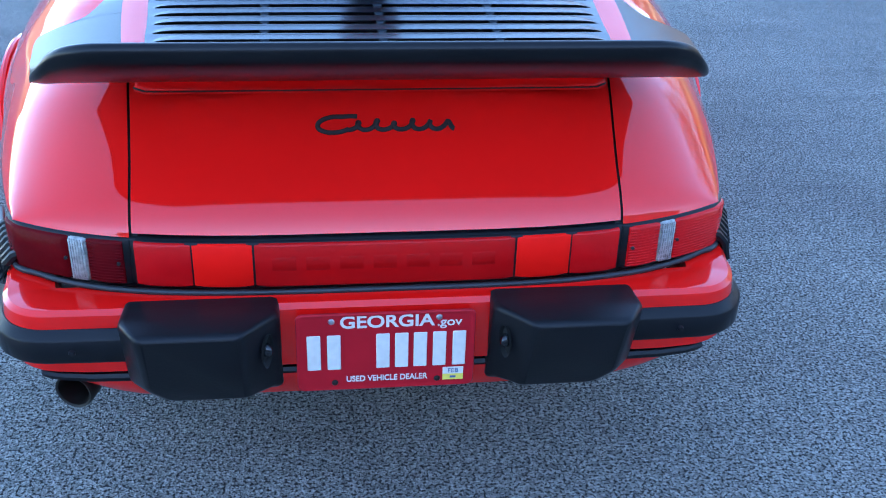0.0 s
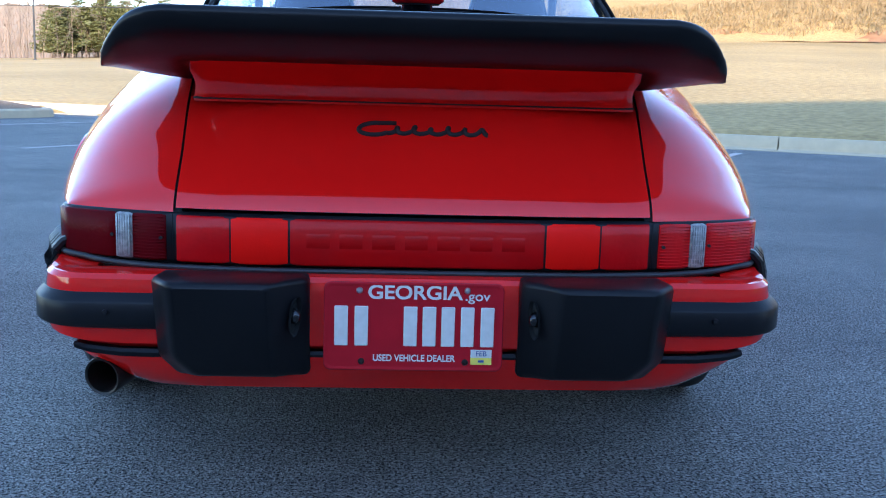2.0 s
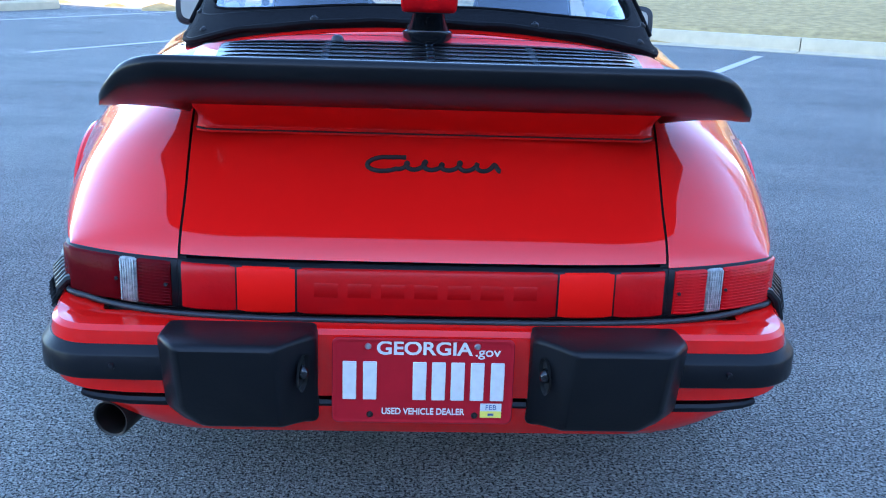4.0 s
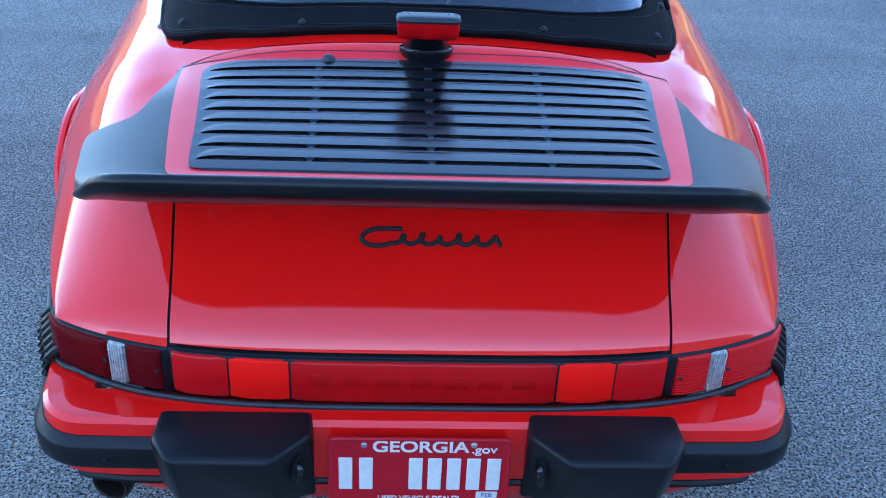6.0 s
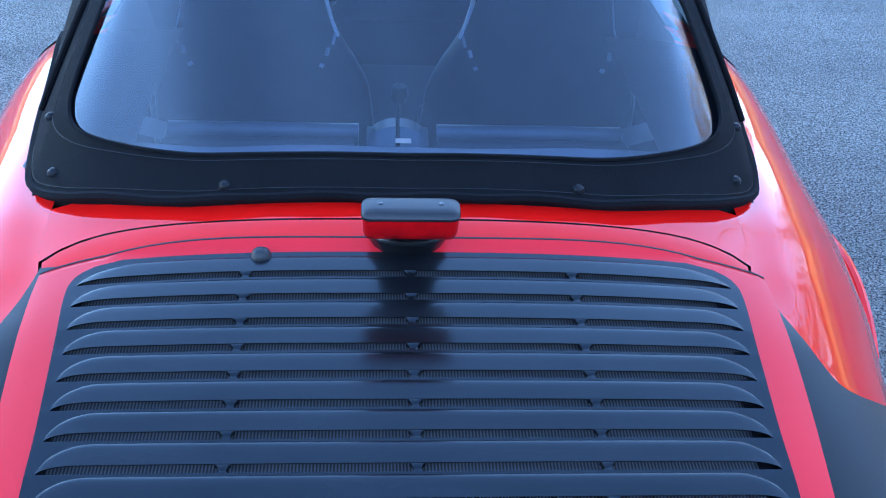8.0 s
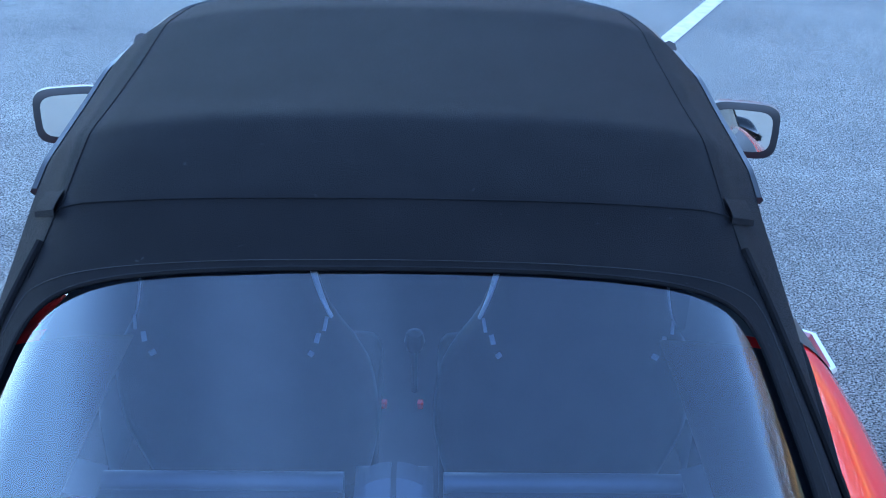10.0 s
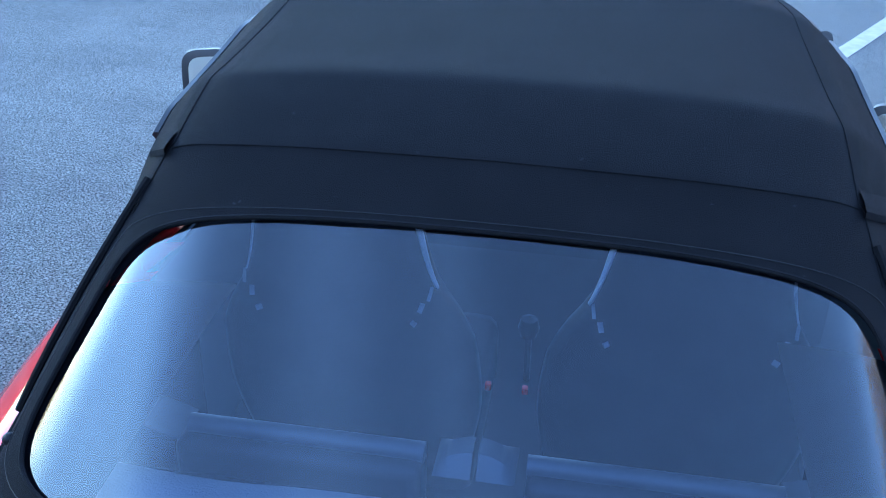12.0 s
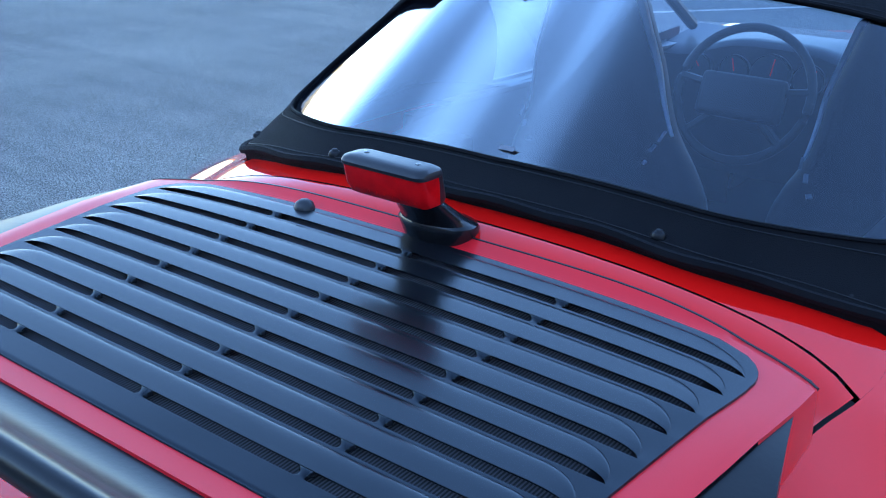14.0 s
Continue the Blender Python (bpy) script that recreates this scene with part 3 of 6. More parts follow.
def plant_trees():
    rng = random.Random(11)
    kinds = [bare_tree(3, 17), bare_tree(8, 20, 500), bare_tree(15, 15), bare_tree(21, 22, 260)]
    pines = [pine_tree(4, 15), pine_tree(9, 18), pine_tree(31, 13)]
    used = set()

    def put(src, x, y, s_, wide=1.0):
        m = pose(x, y, field_height(x, y) - 0.1, 0, 0, rng.uniform(0, 360)) @ Matrix.Diagonal((s_ * wide, s_ * wide, s_, 1))
        if src.name not in used:
            used.add(src.name)
            src.matrix_world = m
            ob = src
        else:
            ob = copy_thing(src, m)
            ob.scale = (s_ * wide, s_ * wide, s_)

    for i in range(190):
        b, q = rng.uniform(0.10, 0.62), rng.uniform(100, 135) + (rng.random() < 0.3) * rng.uniform(0, 45)
        x, y = q * math.sin(b), q * math.cos(b)
        if past_kerb(x, y) > 87:
            put(rng.choice(kinds), x, y, rng.uniform(0.85, 1.3))
    for i in range(96):
        b, q = rng.uniform(-0.56, 0.08), rng.uniform(130, 190)
        put(rng.choice((kinds[0], kinds[2])), q * math.sin(b), q * math.cos(b), rng.uniform(0.5, 0.8))
    for i in range(50):
        b, q = rng.uniform(-0.322, -0.205), rng.uniform(122, 158)
        put(rng.choice(pines), q * math.sin(b), q * math.cos(b), rng.uniform(0.33, 0.46), 1.9)
    for i in range(34):
        b, q = rng.uniform(0.78, 1.55), rng.uniform(44, 70)
        put(rng.choice(kinds), q * math.sin(b), q * math.cos(b), rng.uniform(0.8, 1.15))


def bank_grass():
    """Rough straw clumps on the bank."""
    rng = random.Random(5)
    bm = bmesh.new()
    for i in range(11000):
        b = rng.uniform(0.08, 0.62)
        q = rng.uniform(72, 96)
        x, y = q * math.sin(b), q * math.cos(b)
        if past_kerb(x, y) < 73.2 + 1.2 * noise.noise((x * 0.3, y * 0.3, 8)):
            continue
        c = Vector((x, y, field_height(x, y)))
        for j in range(5):
            w, h = rng.uniform(0.025, 0.06), rng.uniform(0.2, 0.62)
            o = Vector((rng.gauss(0, 0.3), rng.gauss(0, 0.3), -0.05))
            tip = Vector((rng.gauss(0, 0.25), rng.gauss(0, 0.25), h))
            a = rng.uniform(0, 3.14)
            side = Vector((math.cos(a), math.sin(a), 0)) * w
            bm.faces.new([bm.verts.new(c + o + p) for p in (-side, side, tip)])
    me = bpy.data.meshes.new("bank_grass")
    bm.to_mesh(me)
    bm.free()
    me.materials.append(STRAW)
    tagged(new("bank_grass", me), "tall dry straw-coloured grass on the bank", "dry grass", kind="stuff")


def thicket():
    """Saplings and brush that fill the woods behind the first trunks."""
    rng = random.Random(17)
    verts, faces = [], []

    def blade(p, q, w):
        side = Vector((rng.uniform(-1, 1), rng.uniform(-1, 1), 0)).normalized() * w
        k = len(verts)
        verts.extend([tuple(p - side), tuple(p + side), tuple(q + side * 0.3), tuple(q - side * 0.3)])
        faces.append((k, k + 1, k + 2, k + 3))

    for lo, hi, near, far, count, tall in ((0.10, 0.62, 108, 175, 4200, 17.0), (-0.56, 0.08, 125, 230, 3400, 10.0), (0.72, 1.55, 46, 75, 2200, 15.0)):
        for i in range(count):
            b, q = rng.uniform(lo, hi), rng.uniform(near, far)
            x, y = q * math.sin(b), q * math.cos(b)
            h = tall * rng.uniform(0.3, 1.0)
            p = Vector((x, y, field_height(x, y) - 0.1))
            lean = 0.06 if tall > 12 else 0.22
            tip = p + Vector((rng.gauss(0, lean), rng.gauss(0, lean), 1)) * h
            blade(p, tip, 0.008 + 0.0022 * h)
            for j in range(11):
                s_ = p.lerp(tip, rng.uniform(0.15, 0.95))
                a = rng.uniform(0, 6.28)
                blade(s_, s_ + Vector((math.cos(a), math.sin(a), rng.uniform(0.2, 1.4))).normalized() * h * rng.uniform(0.08, 0.22), 0.014)
    me = bpy.data.meshes.new("thicket")
    me.from_pydata(verts, [], faces)
    me.materials.append(TWIG)
    tagged(new("thicket", me), "hazy leafless brush and saplings filling the woods", "woods", kind="stuff")


def far_woods():
    """The hazy mass of woods that closes the view behind the trees."""
    rows = []
    for k in range(260):
        b = -0.75 + 1.75 * k / 259
        q = 205 + 6 * noise.noise((b * 9, 0, 0))
        x, y = q * math.sin(b), q * math.cos(b)
        g = field_height(x, y)
        top = ease(b, ((-0.75, 11.0), (-0.1, 11.0), (0.12, 13.0), (0.3, 13.0), (1.0, 12.0))) + 1.0 * noise.noise((b * 26, 1, 0)) + 0.8 * noise.noise((b * 90, 2, 0)) + 1.0 * noise.noise((b * 300, 3, 0))
        rows.append([(x, y + 0.8 * noise.noise((b * 120, z * 4, 9)), g - 1 + top * z) for z in np.linspace(0, 1, 9)])
    tagged(part("backdrop", mesh_of(rows), HAZE, angle=180), "hazy grey-brown leafless woods in the distance", "distant woods", kind="structure")


def bare_soil():
    """The strip of bare orange soil along the foot of the bank."""
    rows = []
    for k in range(90):
        s_ = -22 + 0.7 * k
        row = []
        for j in range(9):
            wob = 1.6 * noise.noise((s_ * 0.16, 0, 4)) + 0.5 * noise.noise((s_ * 0.9, j, 4))
            d = 71.2 + (j / 8) * (2.2 + 0.055 * max(0, s_ + 12) + wob)
            p = Vector((*KERB_AT, 0)) + ALONG * s_ + AWAY * d
            row.append((p.x, p.y, field_height(p.x, p.y) + 0.07 + 0.06 * noise.noise((p.x, p.y, 1))))
        rows.append(row)
    tagged(part("bare_soil", mesh_of(rows), SOIL, angle=180), "bare orange soil along the foot of the bank", "soil", kind="structure")


def lamp_post(x, y):
    ob = thing("lamp_post", "dark slender parking lot lamp post with a flat lamp head", "lamp post", at=(x, y, field_height(x, y)))
    part("pole", tube([(0, 0, -0.1), (0, 0, 4), (0, 0, 7.7)], 0.12, 8, None, lambda t: 1 - 0.35 * t), POLE, ob)
    part("arm", tube([(0, 0, 7.6), (-0.2, 0, 7.7), (-0.4, 0, 7.7)], 0.04, 6), POLE, ob)
    part("lamp_head", box(-0.95, -0.30, -0.17, 0.17, 7.64, 7.76, 0.03), POLE, ob)
    part("base", box(-0.2, 0.2, -0.2, 0.2, -0.2, 0.04, 0.02), POLE, ob)


def power_lines():
    for z0 in (9.5, 7.5):
        pts = [(-95 + 2.8 * i, 100.0, z0 - 0.6 * (1 - ((i - 17) / 17) ** 2)) for i in range(35)]
        tagged(part("power_line", tube(pts, 0.04, 4), POLE), "thin dark overhead power line", "power line", "overhead lines", "structure")
    for x in (-95, 0.2):
        z = field_height(x, 100)
        ob = thing("power_pole", "plain wooden power pole", "power pole", at=(x, 100, z))
        part("pole", tube([(0, 0, -0.2), (0, 0, 4), (0, 0, 9.8 - z)], 0.13, 8), BARK, ob)
        part("crossarm", box(-0.1, 0.1, -0.6, 0.6, 9.2 - z, 9.4 - z, 0.01), BARK, ob)


def mulch_island():
    """A kerbed planting island at the lot's far edge."""
    ob = thing("planting_island", "kerbed planting island filled with brown mulch", "planting island", kind="structure")
    c = Vector((-8.8, 17.0, 0))
    u, w = ALONG, AWAY
    ring = lambda grow, z: [tuple(c + u * math.copysign(abs(math.cos(t)) ** 0.45, math.cos(t)) * (2.6 + grow) + w * math.copysign(abs(math.sin(t)) ** 0.45, math.sin(t)) * (1.3 + grow) + Vector((0, 0, z)))
                            for t in (2 * math.pi * k / 48 for k in range(48))]
    part("kerb", grid(bmesh.new(), [ring(0.16, -0.02), ring(0.15, 0.12), ring(0.12, 0.15), ring(0.0, 0.15), ring(-0.01, 0.05)], closed=True), CONCRETE, ob, "pale concrete kerb")
    bm = bmesh.new()
    rows = []
    for q in range(12):
        row = []
        for p in ring(0, 0.12):
            v = c.lerp(Vector((p[0], p[1], 0)), (q + 0.001) / 11)
            row.append((v.x, v.y, 0.15 + 0.20 * (1 - (q / 11) ** 2) + 0.05 * noise.noise((v.x * 4, v.y * 4, 0))))
        rows.append(row)
    part("mulch", grid(bm, rows, closed=True), MULCH, ob, "heaped brown mulch")


build_ground()
kerb_run(Vector((*KERB_AT, 0)) - ALONG * 28.46, ALONG, 70, AWAY, "kerb", "pale concrete kerb with a gutter pan at the lot's edge")
for x0, y0, x1, y1 in ((1.40, 5.72, 4.40, 11.1), (-1.07, 6.47, 1.75, 12.6), (-3.84, 9.0, -1.1, 14.0), (-6.6, 12.0, -4.0, 16.6), (4.3, 4.2, 7.2, 9.8)):
    stripe(x0, y0, x1, y1)
mulch_island()
build_building()
lamp_post(-36.4, 105.0)
power_lines()
plant_trees()
thicket()
far_woods()
bare_soil()
bank_grass()


# ---- the car ----
CX = 0.0
car = thing("car", "red classic rear-engined cabriolet with a black soft top, parked on asphalt", "car", at=(CX, 0, 0))
Z_TAIL = 0.560


def side_width(y):
    return ease(y, ((0.10, 0.618), (0.19, 0.633), (0.26, 0.660), (0.40, 0.704), (0.60, 0.750), (0.80, 0.795), (0.98, 0.812), (1.2, 0.806), (1.5, 0.780), (2.6, 0.785), (3.05, 0.80), (3.4, 0.79), (3.9, 0.71), (4.2, 0.55)))


def tail_curve(x):
    """Plan of the tail at the lamps: how far forward it lies at x."""
    return 0.088 + 0.60 * abs(x) ** 3.8


def rise(d):
    return ease(d, ((0, 0), (0.007, 0.016), (0.018, 0.031), (0.03, 0.0435), (0.05, 0.0605), (0.075, 0.0805), (0.10, 0.1015), (0.148, 0.145), (0.20, 0.190), (0.26, 0.235), (0.34, 0.280), (0.45, 0.324), (0.57, 0.355), (0.70, 0.368), (1.2, 0.350), (1.6, 0.285),
                    (2.45, 0.268), (2.75, 0.272), (3.2, 0.175), (3.7, 0.07), (4.1, -0.03)))


def lateral(s, d):
    p = ease(d, ((0.0, 7.0), (0.1, 5.4), (0.2, 4.2), (0.35, 3.1), (0.53, 2.5), (0.80, 2.95), (1.0, 3.7), (1.15, 5.2), (1.3, 8.0), (1.6, 11.0), (2.35, 11.0), (2.6, 5.0), (3.2, 5.0)))
    return max(0.0, 1 - min(s, 1.0) ** p) ** 0.56


def shell(x, d):
    """A point of the upper body at x across and d forward of the tail."""
    y = 0.088 + d + 0.60 * abs(x) ** 3.8 * math.exp(-((d / 0.5) ** 2))
    w = side_width(y)
    z = Z_TAIL + rise(d) * lateral(abs(x) / w, d)
    # the haunch swells up beside the flat cowl, from a soft valley at the lid's edge
    over = abs(x) - 0.50 - 0.16 * max(0.0, y - 0.66)
    z += 0.012 * ease(over, ((0.0, 0.0), (0.02, 0.25), (0.05, 0.72), (0.085, 1.0), (0.12, 0.85), (0.17, 0.35), (0.22, 0.0))) * ease(d, ((0.40, 0), (0.56, 1), (0.90, 1), (1.25, 0.3), (1.5, 0)))
    if d > 2.3:
        z += 0.085 * math.exp(-(((abs(x) - 0.60) / 0.13) ** 2)) * ease(d, ((2.3, 0), (2.9, 0.8), (3.4, 1), (3.9, 0.5)))
    return (x, y, z)


def body_top(x, y):
    """Height of the body under a point."""
    d = y - 0.088
    for _ in range(6):
        d = y - 0.088 - 0.60 * abs(x) ** 3.8 * math.exp(-((d / 0.5) ** 2))
    return shell(x, d)[2]


def shell_edge(f, d, sgn):
    """A point at fraction f of the way from the centre to the side."""
    x = f * 0.7
    for _ in range(6):
        y = 0.088 + d + 0.60 * abs(x) ** 3.8 * math.exp(-((d / 0.5) ** 2))
        x = f * side_width(y)
    p = shell(x, d)
    return (sgn * p[0], p[1], p[2])


def groove(d):
    return ease(d, ((0, 0.424), (0.10, 0.430), (0.20, 0.438), (0.40, 0.456), (0.50, 0.474), (0.55, 0.487), (0.60, 0.494), (0.8, 0.496)))


LID_END = 0.566
DS = [0, 0.003, 0.007, 0.013, 0.02, 0.03, 0.045, 0.06, 0.08, 0.10, 0.125, 0.15, 0.18, 0.21, 0.25, 0.29, 0.33, 0.37, 0.41, 0.45, 0.49, 0.525, 0.56, 0.60, 0.64, 0.68, 0.72, 0.78, 0.85,
      0.92, 1.0, 1.1, 1.2, 1.3, 1.45, 1.6, 1.8, 2.0, 2.2, 2.4, 2.5, 2.6, 2.7, 2.8, 2.9, 3.0, 3.1, 3.2, 3.3, 3.4, 3.5, 3.6, 3.7, 3.8, 3.9, 4.0, 4.08]
DS = sorted(DS + [(a + b) / 2 for a, b in zip(DS, DS[1:]) if a < 1.0])


def lid_front(x):
    return LID_END + 0.027 * (abs(x) / 0.46) ** 2 - 0.042 * (abs(x) / 0.47) ** 9


def build_lid():
    rows = []
    for t in np.linspace(0, 1, 30):
        row = []
        for u in np.linspace(-1, 1, 41):
            d = 0.003 + (lid_front(u * 0.47) - 0.003) * t**1.3
            p = shell(u * (groove(d) - 0.0024), d)
            sunk = 0.035 * ease(d, ((0.24, 0), (0.30, 1), (0.50, 1), (0.535, 0))) * (1 - abs(u) ** 12)
            row.append((p[0], p[1], p[2] - sunk))
        rows.append(row)
    part("engine_lid", mesh_of(rows), RED, car, "glossy red engine lid", angle=60)


def build_shell():
    for sgn in (-1, 1):
        rows = []
        for d in DS:
            row = []
            for f in np.linspace(0, 1, 45):
                f = 1 - (1 - f) ** 1.7
                base = groove(d) + 0.0024
                w = abs(shell_edge(1.0, d, 1)[0])
                p = shell(base + (w - base) * f, d)
                p = (sgn * p[0], p[1], p[2])
                row.append(p)
            rows.append(row)

        def keep(i, j):
            return not (0.93 <= DS[i] < 2.55 and abs(rows[i][j][0]) < ease(DS[i], ((0.93, 0.50), (1.3, 0.57), (1.6, 0.63), (2.5, 0.655)))) and not (wheel_gap(rows[i][j][1], rows[i][j][2]) and abs(rows[i][j][0]) > 0.6)

        part("rear_fender" if sgn < 0 else "rear_fender", mesh_of(rows, keep=keep), RED, car, "glossy red fender and shoulder", angle=60)
    # cowl between the lid and the soft top, and the front lid
    for lo, hi, nm in ((None, 0.665, "cowl"), (2.55, 4.08, "front_lid")):
        rows = []
        for t in np.linspace(0, 1, 24):
            row = []
            for u in np.linspace(-1, 1, 33):
                x = u * 0.47
                a = lid_front(x) + 0.0036 if lo is None else lo
                d = a + (hi - a) * t
                row.append(shell(u * (groove(d) + 0.0022), d))
            rows.append(row)
        part(nm, mesh_of(rows), RED, car, angle=60)
    # the dark gaps under the shut lines
    for sgn in (-1, 1):
        rows = []
        for d in np.linspace(0.0, 0.552, 40):
            row = []
            for o in (-0.012, 0.012):
                p = shell(groove(d) + o, d)
                row.append((sgn * p[0], p[1] + 0.003, p[2] - 0.006))
            rows.append(row)
        part("shut_line", mesh_of(rows), DARK, car)
    rows = []
    for u in np.linspace(-1, 1, 41):
        x = u * 0.472
        row = []
        for o in (-0.02, 0.02):
            p = shell(x, lid_front(x) + o)
            row.append((p[0], p[1], p[2] - 0.006))
        rows.append(row)
    part("shut_line", mesh_of(rows), DARK, car)


def wheel_gap(y, z):
    return any((y - a) ** 2 + (z - 0.31) ** 2 < 0.335**2 for a in (0.985, 3.255))


def side_x(y, z):
    """How far out the body side lies at a height."""
    w = side_width(y)
    if z <= Z_TAIL:
        return w
    h = min(0.98, (z - Z_TAIL) / rise(y - 0.088))
    return w * (1 - h ** (1 / 0.56)) ** (1 / 4.4)


def build_sides():
    ys = np.concatenate([np.linspace(0.195, 0.6, 14), np.linspace(0.62, 1.36, 60), np.linspace(1.4, 2.85, 20), np.linspace(2.88, 3.64, 60), np.linspace(3.7, 4.18, 10)])
    for sgn in (-1, 1):
        rows = []
        for y in ys:
            w = side_width(y)
            flare = 0.012 * math.exp(-(((y - 0.985) / 0.30) ** 2)) + 0.012 * math.exp(-(((y - 3.255) / 0.30) ** 2))
            top = Z_TAIL if y < 4.05 else Z_TAIL - 0.0
            low = 0.40 if y < 0.66 else 0.20
            row = []
            for t in np.linspace(0, 1, 40):
                z = top + (low - top) * t
                q = (top - z) / 0.36
                row.append((sgn * (w + flare * math.sin(min(q * 2.2, 1.57)) - 0.07 * max(0.0, q - 0.35) ** 2), y, z))
            rows.append(row)
        part("side_panel", mesh_of(rows, keep=lambda i, j: not wheel_gap(rows[i][j][1], rows[i][j][2])), RED, car, "glossy red body side", angle=60)
        for a in (0.985, 3.255):
            pts = []
            for k in range(41):
                g = math.radians(-18 + 216 * k / 40)
                y, z = a + 0.335 * math.cos(g), 0.31 + 0.335 * math.sin(g)
                pts.append((sgn * (side_x(y, z) + 0.006), y, z))
            part("arch_lip", tube(pts, 0.009, 8), RED, car)
            inner = [[(sgn * x, a + 0.345 * math.cos(g), 0.31 + 0.345 * math.sin(g)) for g in np.linspace(-0.3, math.pi + 0.3, 20)] for x in (0.735, 0.52)]
            part("wheel_well", mesh_of(inner), DARK, car)
    # floor pan
    part("underbody", box(-0.58, 0.58, 0.75, 4.05, 0.20, 0.26, 0.01), DARK, car)
    part("engine_bay", box(-0.50, 0.50, 0.20, 0.74, 0.29, 0.53), DARK, car)
    rows = [[(x, 4.2 - 0.25 * abs(x / 0.6) ** 3, z) for x in np.linspace(-0.62, 0.62, 15)] for z in (0.53, 0.4, 0.25)]
    part("front_bumper", mesh_of(rows), RED, car)


def build_wheels():
    for y in (0.985, 3.255):
        for sgn in (-1, 1):
            wh = new("wheel")
            wh.parent = car
            wh.location = (sgn * 0.69, y, 0.315)
            R, h = 0.315, 0.095
            tyre = lathe([(0.205, -h), (0.24, -h - 0.008), (0.285, -h - 0.004), (R - 0.004, -h + 0.018), (R, -h + 0.04), (R, h - 0.04), (R - 0.004, h - 0.018), (0.285, h + 0.004), (0.24, h + 0.008), (0.205, h)], (0, 0, 0), "x", 40)
            part("tyre", tyre, TYRE, wh)
            rim = lathe([(0.208, -h), (0.195, -h + 0.01), (0.18, 0.0), (0.06, 0.0 + sgn * 0.03), (0.0, sgn * 0.03)], (0, 0, 0), "x", 32)
            part("rim", rim, ALLOY, wh)


def rear_strip(name, x0, x1, z0, z1, proud, mat, label="", parent=None, n=None, inset=0.03, round_=0.004, wrap=()):
    """A curved block that follows the tail between x0 and x1."""
    n = n or max(4, int(abs(x1 - x0) / 0.02))
    rows = []
    for i in range(n + 1):
        x = x0 + (x1 - x0) * i / n
        y = tail_curve(x)
        slope = 0.60 * 3.8 * abs(x) ** 2.8 * (1 if x > 0 else -1)
        nrm = Vector((slope, -1, 0)).normalized()
        p = Vector((x, y, 0))
        o = proud - (round_ if i in (0, n) else 0)
        row = []
        for off, z in ((-inset, z0), (o - round_, z0), (o, z0 + round_), (o, z1 - round_), (o - round_, z1), (-inset, z1)):
            q = p + nrm * off
            row.append((q.x, q.y, z))
        rows.append(row)
    # some run on a little way along the body side
    sgn = 1 if x1 > 0 else -1
    for y, turn in wrap:
        nrm = Vector((sgn * math.cos(turn), -math.sin(turn), 0))
        p = Vector((sgn * side_width(y), y, 0))
        rows.append([tuple(p + nrm * off + Vector((0, 0, z))) for off, z in ((-inset, z0), (proud - round_, z0), (proud, z0 + round_), (proud, z1 - round_), (proud - round_, z1), (-inset, z1))])
    return part(name, capped(rows), mat, parent or car, label, angle=50)


